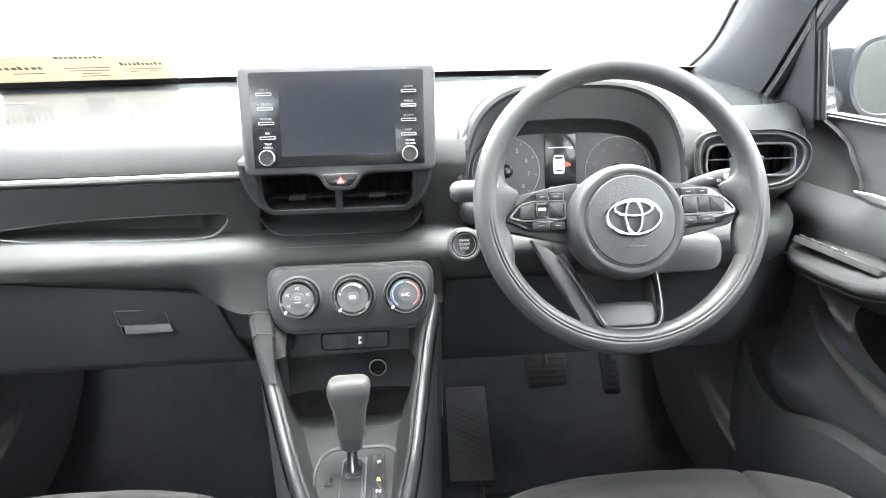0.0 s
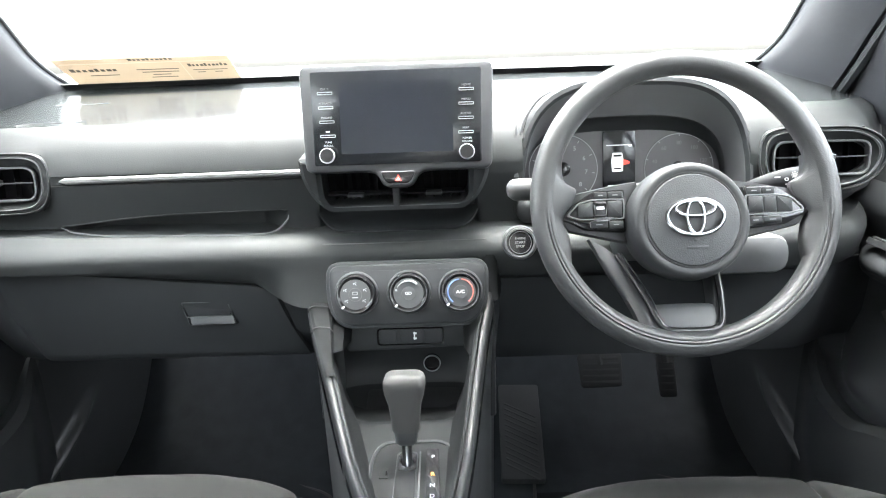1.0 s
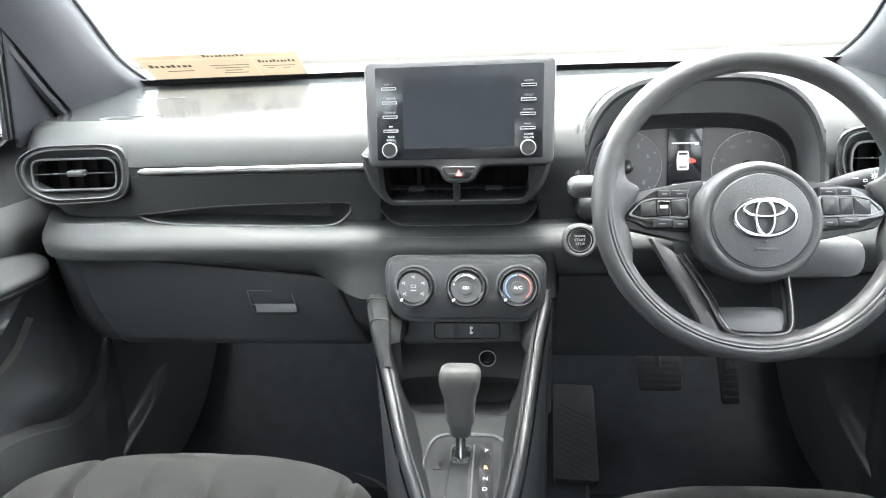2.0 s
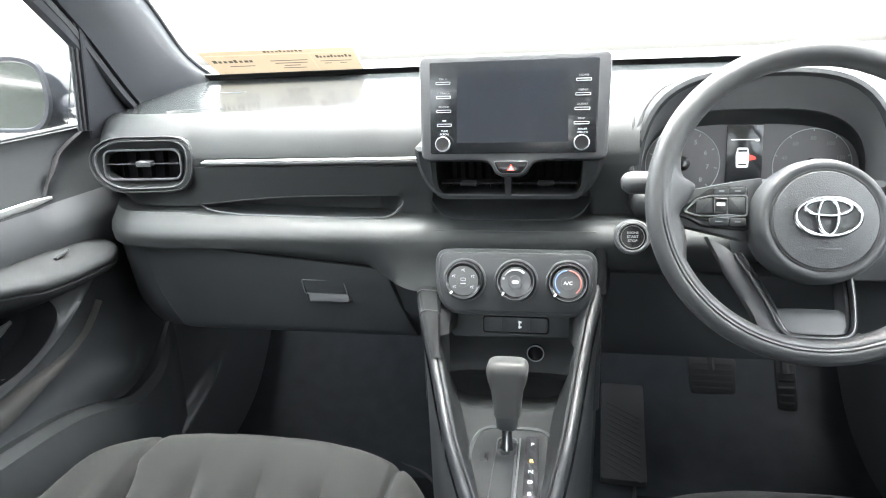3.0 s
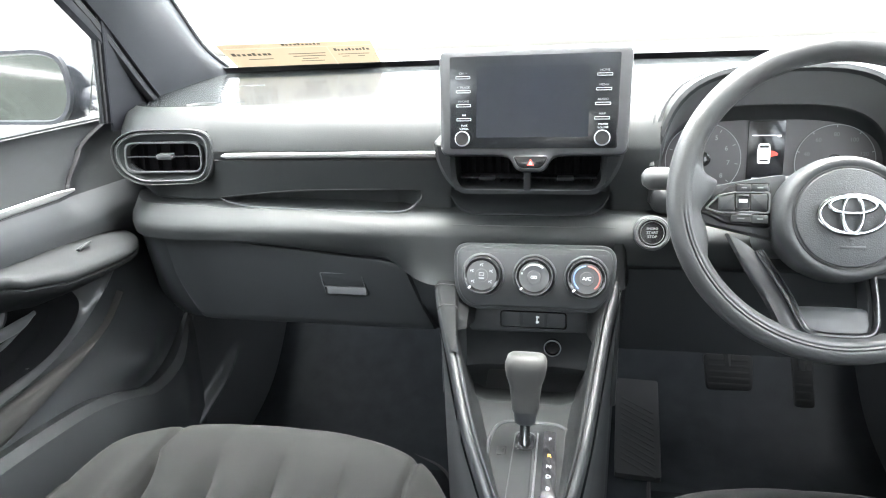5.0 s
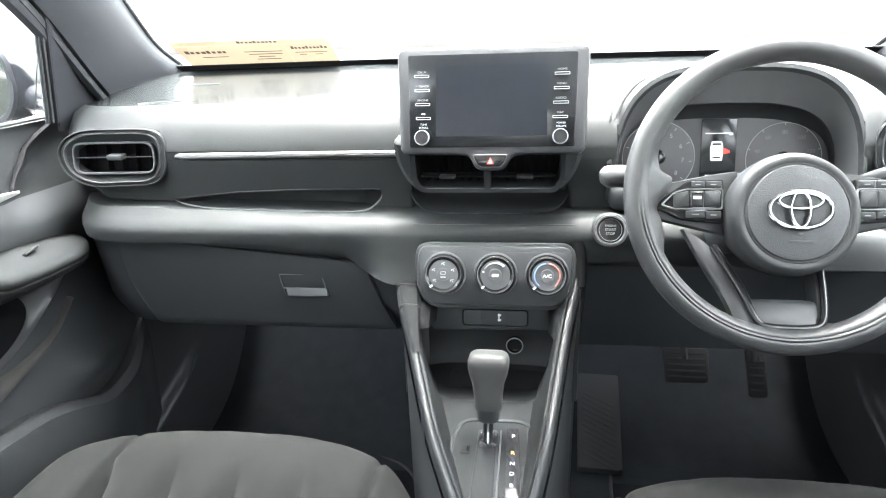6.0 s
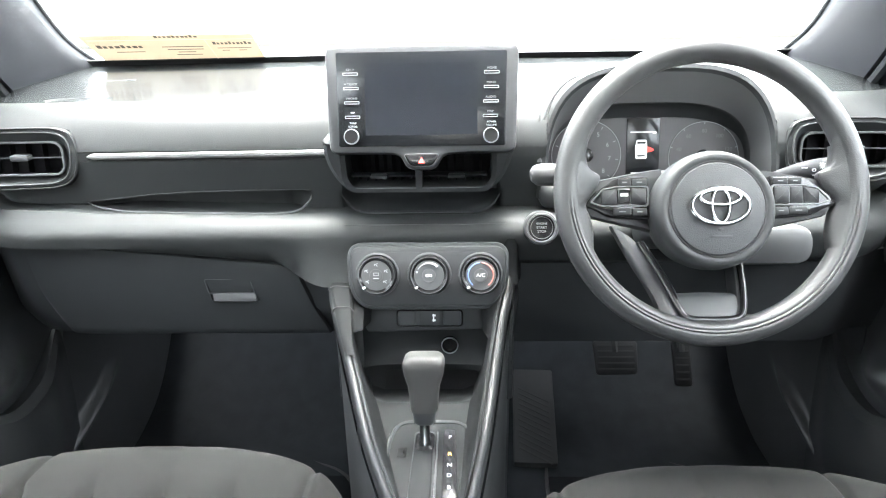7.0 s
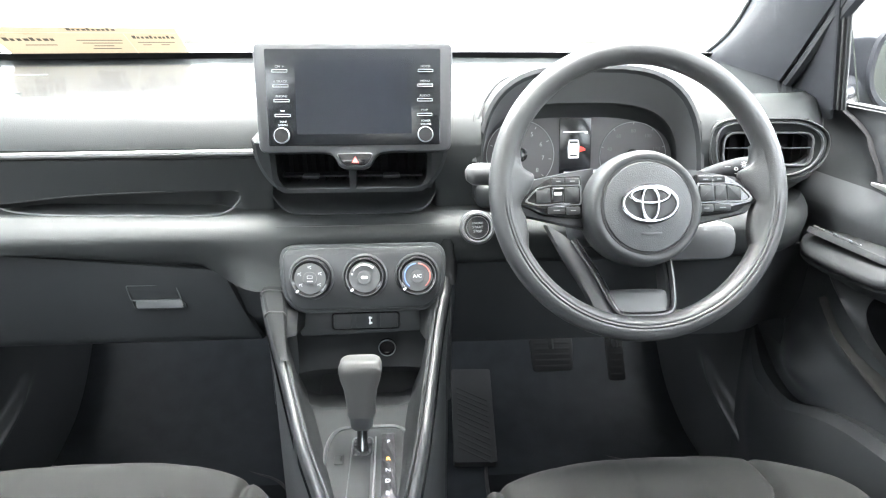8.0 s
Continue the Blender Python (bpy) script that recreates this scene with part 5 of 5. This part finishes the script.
def door(sx):
    d = thing("door_1" if sx < 0 else "door_2", "dark grey moulded front door with armrest and pull recess", "door", (sx * 0.72, 0.4, 0.1), kind="structure")

    def face(y, z):
        """The door's inner skin: distance from the middle of the car."""
        sill = 0.020 * ramp01(z, 0.70, 0.80)
        belly = -0.020 * math.exp(-((z - 0.66) / 0.05) ** 2)
        x = 0.706 + sill + belly
        # rounded speaker bulge above the pocket
        x -= 0.032 * math.exp(-((y - 0.945) / 0.060) ** 2 - ((z - 0.395) / 0.036) ** 2)
        x += 0.012 * ramp01(y, 0.98, 1.12) * (1 - ramp01(z, 0.6, 0.8))
        # the sill pad ends in a sweeping step towards the dashboard
        edge = along(z, [(0.70, 0.862), (0.715, 0.875), (0.76, 0.932), (0.795, 1.005), (0.81, 1.08)])
        x += 0.012 * ramp01(y, edge - 0.02, edge + 0.03) * ramp01(z, 0.655, 0.715)
        return x
    zs = [0.05, 0.12, 0.20, 0.28, 0.34, 0.40, 0.46, 0.52, 0.57, 0.61, 0.64, 0.655, 0.665] + [0.675 + 0.0065 * k for k in range(20)] + [0.806]
    def front(z):
        return along(z, [(0.05, 1.10), (0.30, 1.12), (0.42, 1.13), (0.6, 1.08), (0.7, 1.12), (0.80, 1.17)])
    hole = smooth_path([(0.754, 0.591), (0.800, 0.583), (0.835, 0.563), (0.847, 0.537), (0.833, 0.514), (0.80, 0.494), (0.756, 0.481), (0.70, 0.476), (0.58, 0.468), (0.46, 0.48), (0.43, 0.53), (0.47, 0.58), (0.60, 0.594)], 5, True)
    hole = [(q.x, q.y) for q in [Vector((h[0], h[1])) for h in hole]]

    def inside(y, z):
        n, odd = len(hole), False
        for i in range(n):
            (y0, z0), (y1, z1) = hole[i - 1], hole[i]
            if (z0 > z) != (z1 > z) and y < (y1 - y0) * (z - z0) / (z1 - z0) + y0:
                odd = not odd
        return odd
    zs = sorted(set([z for z in zs if not 0.27 < z < 0.48] + [0.27 + 0.01 * k for k in range(35)]))
    ys = [lerp(-0.9, 0.4, i / 10) for i in range(10)] + [lerp(0.4, 1.12, i / 90) for i in range(91)]
    rows = [[(sx * face(y, z), y, z - 0.035 * (0.98 - y) * ramp01(z, 0.6, 0.8)) for z in zs] for y in ys]
    rows.append([(sx * (face(1.13, z) + 0.004), 1.13, z) for z in zs])
    rows.append([(sx * (face(1.1, z) + 0.04), 1.14, z) for z in zs])
    # upper skin is split off and darkened to offset the window light
    part("upper_pad", thick(grid([[q for q, z in zip(row, zs) if z > 0.695] for row in rows]), 0.004), DOORPAD, d, "upper door skin, darkened against the window light")
    bm = grid([[q for q, z in zip(row, zs) if z < 0.702] for row in rows])
    cut = [f for f in bm.faces if inside(0.64 + (f.calc_center_median().y - 0.64) / 1.05, 0.53 + (f.calc_center_median().z - 0.53) / 1.06)]
    bmesh.ops.delete(bm, geom=cut, context="FACES")
    part("skin", thick(bm, 0.004), DOORTRIM, d)
    sill = [[(sx * x, y, 0.806 + dz - 0.035 * (0.98 - y)) for x, dz in ((0.724, -0.004), (0.731, 0.002), (0.742, 0.002), (0.748, -0.01))] for y in [lerp(-0.9, 1.0, i / 20) for i in range(21)]]
    part("sill", grid(sill), PAD, d, "padded sill")
    # flat black strip for the shade of the step that ends the sill pad
    gr = smooth_path([(1.085, 0.806), (1.045, 0.803), (1.005, 0.795), (0.965, 0.781), (0.932, 0.760), (0.905, 0.738), (0.888, 0.722), (0.876, 0.712)], 5)
    gv = [Vector((sx * (face(q.x, q.y) - 0.0015), q.x, q.y)) for q in [Vector((a.x, a.y)) for a in gr]]
    part("step_shade", tube(gv, lambda t: 0.0065 - 0.002 * abs(2 * t - 1), 8, False, 0.35, (sx, 0, 0)), BLACK, d)
    # silver strip ending towards the dashboard
    strip = [(0.689, y, 0.7125 - 0.035 * (0.88 - y)) for y in [lerp(0.30, 0.875, i / 16) for i in range(17)]]
    part("silver_strip", tube([(sx * x, y, z) for x, y, z in strip], lambda t: 0.0055 * (1 - ramp01(t, 0.97, 1.0) * 0.6), 8, False, 0.5), SILVER, d, "bright silver trim strip")
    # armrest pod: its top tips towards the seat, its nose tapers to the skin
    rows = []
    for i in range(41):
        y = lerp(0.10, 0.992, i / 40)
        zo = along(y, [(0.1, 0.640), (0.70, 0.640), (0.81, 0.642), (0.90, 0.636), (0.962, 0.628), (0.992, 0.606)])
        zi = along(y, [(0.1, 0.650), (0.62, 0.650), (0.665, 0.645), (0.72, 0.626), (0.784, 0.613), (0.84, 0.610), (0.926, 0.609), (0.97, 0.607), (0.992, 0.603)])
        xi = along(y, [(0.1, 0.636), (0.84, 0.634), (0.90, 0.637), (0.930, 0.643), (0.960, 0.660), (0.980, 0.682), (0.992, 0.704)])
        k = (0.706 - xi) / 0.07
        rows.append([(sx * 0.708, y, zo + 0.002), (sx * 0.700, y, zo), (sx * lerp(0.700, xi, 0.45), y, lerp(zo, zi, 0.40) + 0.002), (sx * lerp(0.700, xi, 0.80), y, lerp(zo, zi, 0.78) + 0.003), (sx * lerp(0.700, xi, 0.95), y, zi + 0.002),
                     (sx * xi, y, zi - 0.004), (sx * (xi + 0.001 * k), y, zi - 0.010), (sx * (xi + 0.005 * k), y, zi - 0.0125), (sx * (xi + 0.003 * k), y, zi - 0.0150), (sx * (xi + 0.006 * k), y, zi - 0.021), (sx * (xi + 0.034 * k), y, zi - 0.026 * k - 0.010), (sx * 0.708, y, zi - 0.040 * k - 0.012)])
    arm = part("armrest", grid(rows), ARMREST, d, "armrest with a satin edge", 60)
    m = Matrix.Translation((sx * 0.669, 0.865, 0.6290)) @ pose(0, 0, 0, 1, sx * 22, sx * 4)
    if sx < 0:
        part("window_switch", rbox(0.012, 0.026, 0.004, 0.0015, m @ pose(0.004, -0.022, 0.0015, 10)), DARK, arm, "window switch")
        part("switch_edge", rbox(0.012, 0.0014, 0.0016, 0.0005, m @ pose(0.004, -0.008, 0.0048)), BRIGHTSATIN, arm)
    else:
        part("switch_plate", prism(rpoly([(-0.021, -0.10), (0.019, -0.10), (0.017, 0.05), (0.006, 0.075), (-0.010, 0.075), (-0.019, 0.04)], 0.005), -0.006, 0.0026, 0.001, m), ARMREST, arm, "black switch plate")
        part("gloss_inlay", prism(rrect(0.024, 0.055, 0.003, 0.0, -0.055), 0.001, 0.0032, 0.0006, m), MATT, arm)
        for u, v in ((-0.001, 0.062), (-0.009, 0.030), (0.008, 0.026), (-0.009, 0.0), (0.008, -0.004)):
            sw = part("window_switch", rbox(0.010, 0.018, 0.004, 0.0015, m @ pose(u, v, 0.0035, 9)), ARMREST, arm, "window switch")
            part("switch_print", rbox(0.006, 0.0014, 0.0006, 0, m @ pose(u, v - 0.006, 0.0060, 9)), GREYPRINT, sw)
    # pull recess sunk through the skin, with the release in it
    cy, cz = 0.64, 0.53
    # black lining puts the recess's shade into its colour
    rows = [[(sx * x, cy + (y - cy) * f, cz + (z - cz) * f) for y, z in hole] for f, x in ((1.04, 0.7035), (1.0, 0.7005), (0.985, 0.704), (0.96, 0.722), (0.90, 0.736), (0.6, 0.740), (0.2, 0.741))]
    part("recess", grid(rows, close_v=True), BLACK, d, "pull recess lined black for its shade")
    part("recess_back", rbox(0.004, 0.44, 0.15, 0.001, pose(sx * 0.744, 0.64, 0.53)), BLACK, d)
    h = part("release_handle", tube(smooth_path([(sx * 0.716, 0.58, 0.552), (sx * 0.708, 0.65, 0.548), (sx * 0.705, 0.70, 0.545), (sx * 0.708, 0.745, 0.546), (sx * 0.714, 0.778, 0.550)], 5), lambda t: 0.0085 - 0.005 * ramp01(t, 0.7, 1.0), 12, False, 0.6), SATIN, d, "satin door release")
    part("release_bezel", tube(smooth_path([(sx * 0.718, 0.58, 0.520), (sx * 0.713, 0.66, 0.522), (sx * 0.712, 0.71, 0.526), (sx * 0.718, 0.755, 0.536)], 5), lambda t: 0.006 - 0.003 * t, 10, False, 0.6), PLASTIC, d)
    part("release_cup", lathe([(0.030, 0), (0.028, 0.006), (0.022, 0.008), (0.012, 0.003), (0, 0.003)], 28, Matrix.Translation((sx * 0.728, 0.715, 0.570)) @ pose(0, 0, 0, 0, -90 * sx)), DOORTRIM, d)
    # broad pull band that sweeps from the armrest's nose under the recess
    hp = smooth_path([(0.790, 0.587), (0.835, 0.563), (0.8485, 0.537), (0.834, 0.512), (0.80, 0.4915), (0.756, 0.4785), (0.70, 0.473), (0.58, 0.465), (0.40, 0.460)], 5)
    bp = smooth_path([(0.975, 0.603), (0.948, 0.584), (0.909, 0.552), (0.868, 0.526), (0.811, 0.4965), (0.740, 0.473), (0.670, 0.463), (0.55, 0.455), (0.40, 0.450)], 5)
    rows = []
    for p, q in zip(hp, bp):
        rows.append([(sx * x, lerp(p.x, q.x, t), lerp(p.y, q.y, t)) for t, x in ((-0.02, 0.708), (0.0, 0.7010), (0.10, 0.6965), (0.35, 0.6945), (0.62, 0.6905), (0.80, 0.6870), (0.92, 0.6885), (1.0, 0.6940), (1.03, 0.708))])
    part("pull_band", grid(rows), BANDTRIM, d, "smooth moulded pull band", 70)
    # cloth insert under the band, ending in a point
    a = smooth_path([(0.938, 0.522), (0.915, 0.500), (0.889, 0.481), (0.842, 0.465), (0.752, 0.455), (0.66, 0.448), (0.40, 0.44)], 6)
    b = smooth_path([(0.934, 0.512), (0.904, 0.485), (0.868, 0.462), (0.813, 0.440), (0.721, 0.411), (0.64, 0.395), (0.40, 0.38)], 6)
    rows = [[(sx * x, lerp(p.x, q.x, t), lerp(p.y, q.y, t)) for t, x in ((-0.02, 0.708), (0.0, 0.6985), (0.15, 0.6925), (0.45, 0.6925), (0.75, 0.6970), (1.0, 0.7050), (1.03, 0.709))] for p, q in zip(a, b)]
    part("door_insert", grid(rows), BOLSTER, d, "grey brown cloth insert", 70)
    # lower pocket, bulging into the cabin
    lip = smooth_path([(1.122, 0.405), (1.075, 0.368), (1.020, 0.345), (0.950, 0.335), (0.88, 0.362), (0.80, 0.385), (0.66, 0.397), (0.45, 0.40), (0.1, 0.40)], 5)
    rows = []
    for q in lip:
        k = ramp01(1.13 - q.x, 0.0, 0.12)
        rows.append([(sx * 0.716, q.x, q.y - 0.006), (sx * (0.706 - 0.022 * k), q.x, q.y), (sx * (0.700 - 0.030 * k), q.x, q.y - 0.012), (sx * (0.698 - 0.033 * k), q.x, q.y - 0.05), (sx * (0.700 - 0.030 * k), q.x, lerp(q.y, 0.1, 0.5)), (sx * 0.71, q.x, 0.06)])
    # darker than the skin's plastic, to hold down the light on it
    part("door_pocket", grid(rows), MATT, d, "moulded lower pocket")


def kick(sx):
    k = thing("kick_panel", "dark plastic footwell side panel with a polished ridge", "side panel", (sx * 0.68, 1.25, 0.0), "footwell side panels")

    def skin(y, z, x):
        """A soft slanting ridge stands out of the panel."""
        a, b = y - 1.155, z - 0.187
        on, off = a * 0.93 + b * 0.365, b * 0.93 - a * 0.365
        return x - 0.020 * math.exp(-(off / 0.014) ** 2 - (on / 0.120) ** 4)
    rows = []
    for i in range(61):
        t = i / 60
        y0, z = lerp(0.98, 1.20, t ** 0.8), lerp(-0.01, 0.42, t)
        row = [(sx * 0.74, y0 - 0.10, z), (sx * 0.724, y0 - 0.045, z)]
        for j in range(46):
            y = lerp(y0 - 0.03, y0 + 0.30, j / 45)
            row.append((sx * skin(y, z, 0.717 - 0.006 * ramp01(j / 45, 0, 0.4)), y, z))
        rows.append(row + [(sx * 0.71, 1.66, z)])
    part("panel", grid([row[2:] for row in rows]), KICKTRIM, k, "", 80)
    part("door_flange", grid([row[:3] for row in rows]), DOORTRIM, k, "narrow flange towards the door", 80)


def mirror(sx):
    o = thing("door_mirror", "dark door mirror with clear glass", "mirror", (sx * 0.86, 1.10, 0.78), "door mirrors")
    m = panel(-0.955 if sx < 0 else 0.925, 1.075, 0.852, 2, -sx * 14)
    out = rpoly([(-0.10, -0.060), (0.085, -0.068), (0.112, -0.02), (0.105, 0.055), (0.07, 0.072), (-0.095, 0.068)], 0.03, 6)
    if sx > 0:
        out = [(-x, y) for x, y in out][::-1]
    rows = []
    for f, z in ((1.0, 0.004), (1.03, -0.004), (1.02, -0.03), (0.92, -0.07), (0.7, -0.105), (0.35, -0.12), (0.05, -0.122)):
        rows.append([(x * f - sx * (0.5 if sx < 0 else 1.3) * min(0.06, max(0, -z)) , y * f, z) for x, y in out])
    bm = grid([[(x * f, y * g, z) for x, y in out] for f, g, z in ((0.88, 0.84, -0.006), (0.89, 0.85, 0.004), (0.91, 0.875, 0.010), (0.97, 0.96, 0.011), (1.0, 1.0, 0.004))], close_v=True)
    bm.transform(m)
    part("rim", bm, SAILTRIM, o, "black rim round the glass")
    bm = grid(rows, close_v=True)
    bm.transform(m)
    part("housing", bm, PAINT, o)
    g = part("glass", prism([(x * 0.885, y * 0.845) for x, y in out], -0.006, -0.002, 0, m), MIRROR, o, "mirror glass")
    part("foot", tube([(sx * 0.745, 1.10, 0.80), (sx * 0.80, 1.13, 0.815), (sx * 0.86, 1.14, 0.83)], 0.028, 12, False, 1.2), PAINT, o)


for side in (-1, 1):
    pillar(side)
    sail(side)
    door(side)
    kick(side)
    mirror(side)


# ---- seats, pedals, mats, paper ----
def seat(cx, front, seams):
    s = thing("front_seat", "dark grey cloth front seat cushion with sewn flutes", "seat", (cx, 0.45, 0.0), "front seats")
    W, back = 0.268, 0.10
    a0, a1 = [(q - cx) / W for q in seams]
    creases = [lerp(a0, a1, k / 4) for k in range(5)]

    def height(u, v):
        """u across -1..1, v from front 0 to back 1."""
        z = 0.404 - 0.03 * v
        z -= 0.040 * ramp01(abs(u), 0.70, 1.0) ** 2
        lo, hi = a0, a1
        # the outer seam runs in towards the back
        if cx < 0:
            lo += 0.45 * v
        else:
            hi -= 0.45 * v
        deep = ramp01(v, 0.035, 0.16)
        if lo < u < hi:
            w = (u - lo) / (hi - lo) * 4
            f = abs(2 * (w - math.floor(w)) - 1)
            z += deep * (0.004 - 0.0260 * f ** 3.0) - 0.006 * deep
        d = min(abs(u - lo), abs(u - hi))
        z += 0.008 * ramp01(v, 0.02, 0.2) * (math.exp(-((d - 0.07) / 0.06) ** 2) if not lo < u < hi else 0) - 0.014 * ramp01(v, 0.0, 0.10) * math.exp(-(d / 0.02) ** 2)
        return z
    rows = []
    us = [i / 110 for i in range(-110, 111)]
    for u in us:
        edge = front - 0.085 * abs(u) ** 3.2 - 0.02 * u * u
        row = [(cx + u * W * 0.93, edge - 0.06, 0.16), (cx + u * W * 0.98, edge - 0.02, 0.24)]
        for t in [i / 7 for i in range(8)]:
            a = math.pi / 2 * t
            row.append((cx + u * W, edge - 0.055 + 0.055 * math.cos(a), height(u, 0.05) - 0.055 + 0.055 * math.sin(a)))
        for v in [0.04 + 0.96 * (i / 48) ** 1.2 for i in range(1, 49)]:
            row.append((cx + u * W, lerp(edge - 0.055, back, v), height(u, v)))
        rows.append(row)
    side0, side1 = [(x - 0.010, y, 0.18) for x, y, z in rows[0]], [(x + 0.010, y, 0.18) for x, y, z in rows[-1]]
    mid0, mid1 = [(x - 0.012, y, lerp(0.18, z, 0.75)) for x, y, z in rows[0]], [(x + 0.012, y, lerp(0.18, z, 0.75)) for x, y, z in rows[-1]]
    part("cushion", grid([side0, mid0] + rows + [mid1, side1]), CLOTH, s)
    part("seat_base", rbox(0.40, 0.55, 0.16, 0.02, pose(cx, 0.43, 0.10)), DARK, s)


seat(-0.338, 0.800, (-0.490, -0.136))
seat(0.364, 0.764, (0.165, 0.492))


def pedals():
    b = thing("brake_pedal", "wide black rubber brake pedal", "pedal", (0.392, 1.36, 0.19))
    m = panel(0.392, 1.352, 0.218, 32)
    pad = part("pad", prism(rpoly([(-0.050, 0.038), (0.050, 0.038), (0.047, -0.036), (-0.044, -0.038)], 0.010), -0.010, 0.0, 0.003, m), TREAD, b)
    for i in range(5):
        part("rib", rbox(0.080, 0.006, 0.0008, 0.0003, m @ pose(0, lerp(-0.026, 0.026, i / 4), 0.0)), TREAD, pad)
    part("arm", tube([(0.392, 1.365, 0.225), (0.385, 1.42, 0.32), (0.38, 1.40, 0.45)], 0.010, 8), DARK, b)
    a = thing("accelerator_pedal", "narrow black rubber accelerator pedal", "pedal", (0.540, 1.36, 0.16))
    m = panel(0.540, 1.352, 0.203, 28)
    pad = part("pad", prism(rpoly([(-0.020, 0.055), (0.020, 0.055), (0.022, -0.050), (-0.016, -0.050)], 0.009), -0.010, 0.0, 0.003, m), TREAD, a)
    for i in range(6):
        part("rib", rbox(0.030, 0.006, 0.0008, 0.0003, m @ pose(0.001, lerp(-0.036, 0.042, i / 5), 0.0)), TREAD, pad)
    part("arm", tube([(0.54, 1.365, 0.225), (0.535, 1.42, 0.32), (0.53, 1.40, 0.44)], 0.009, 8), DARK, a)
    f = thing("foot_rest", "ribbed black rubber foot rest plate", "foot rest", (0.21, 1.33, 0.02))
    m = Matrix.Translation((0.211, 1.335, 0.085)) @ pose(0, 0, 0, 25, 0, -3)
    part("plate", prism(rrect(0.094, 0.245, 0.006), -0.02, 0.0, 0.002, m), TREAD, f)
    for i in range(12):
        part("rib", rbox(0.080, 0.0045, 0.0012, 0.0005, m @ pose(0, lerp(-0.105, 0.05, i / 11), 0.0006, 0, 0, -28)), TREAD, f)


pedals()


def floor_mats():
    for cx, sx, lab in ((-0.36, -1, "black carpet passenger floor mat"), (0.42, 1, "black carpet driver floor mat")):
        f = thing("floor_mat", lab, "floor mat", (cx, 0.95, 0.008), "floor mats")
        o = rpoly([(cx - 0.20, 0.60), (cx + 0.21, 0.60), (cx + 0.21, 1.10), (cx + 0.16, 1.22), (cx + 0.06, 1.26), (cx - 0.02, 1.36), (cx - 0.17, 1.37), (cx - 0.20, 1.20)], [0.03, 0.03, 0.05, 0.05, 0.05, 0.05, 0.04, 0.05], 6)
        part("mat_body", prism(o, 0.004, 0.014, 0.003), MAT, f)
        part("binding", tube([(x, y, 0.012) for x, y in offset(o, 0.003)], 0.0045, 8, True), RUBBER, f)


floor_mats()


def sticker():
    s = thing("windscreen_notice", "orange paper notice stuck inside the windscreen", "notice", (-0.49, 1.36, 0.87))
    def on(u, v):
        """A place on the notice: u along it, v up it."""
        x = lerp(-0.605, -0.335, u)
        z = lerp(0.8735, 0.9165, v)
        return (x, screen_y(x, z) - 0.010, z)
    m_rows = [[on(u, v) for v in (0, 0.5, 1)] for u in [i / 24 for i in range(25)]]
    part("sheet", grid(m_rows), PAPER, s)
    def block(name, u0, u1, v0, v1, mt, lift, label=""):
        part(name, grid([[(p[0], p[1] - lift, p[2]) for p in (on(u, v0), on(u, v1))] for u in [lerp(u0, u1, k / 8) for k in range(9)]]), mt, s, label)
    block("seam", 0.682, 0.687, 0.0, 0.80, SEAMLINE, 0.0014, "pale dividing line")
    block("seam", 0.02, 0.99, 0.80, 0.83, SEAMLINE, 0.0014, "pale dividing line")
    def name_blocks(u0, u1, v0, v1, count, lift):
        """A name drawn as a row of plain dark blocks."""
        step = (u1 - u0) / count
        for i in range(count):
            tall = 0.035 if i % 4 == 0 else 0.0
            block("printed_block", u0 + step * i, u0 + step * (i + (0.62 if i % 3 else 0.78)), v0, v1 + tall, INK, lift)
    name_blocks(0.04, 0.30, 0.51, 0.60, 8, 0.0022)
    block("printed_bar", 0.12, 0.28, 0.34, 0.37, INK, 0.0022)
    name_blocks(0.72, 0.97, 0.60, 0.68, 10, 0.0022)
    name_blocks(0.40, 0.66, 0.895, 0.955, 10, 0.0014)
    for i, (a, b) in enumerate(((0.40, 0.65), (0.42, 0.64), (0.47, 0.58), (0.45, 0.61))):
        block("printed_bar", a, b, 0.52 - 0.11 * i, 0.55 - 0.11 * i, INK, 0.0022)
    for i, (a, b) in enumerate(((0.73, 0.95), (0.75, 0.80), (0.86, 0.91))):
        block("printed_bar", a, b, 0.44 - 0.10 * min(i, 1), 0.465 - 0.10 * min(i, 1), INK, 0.0022)


sticker()
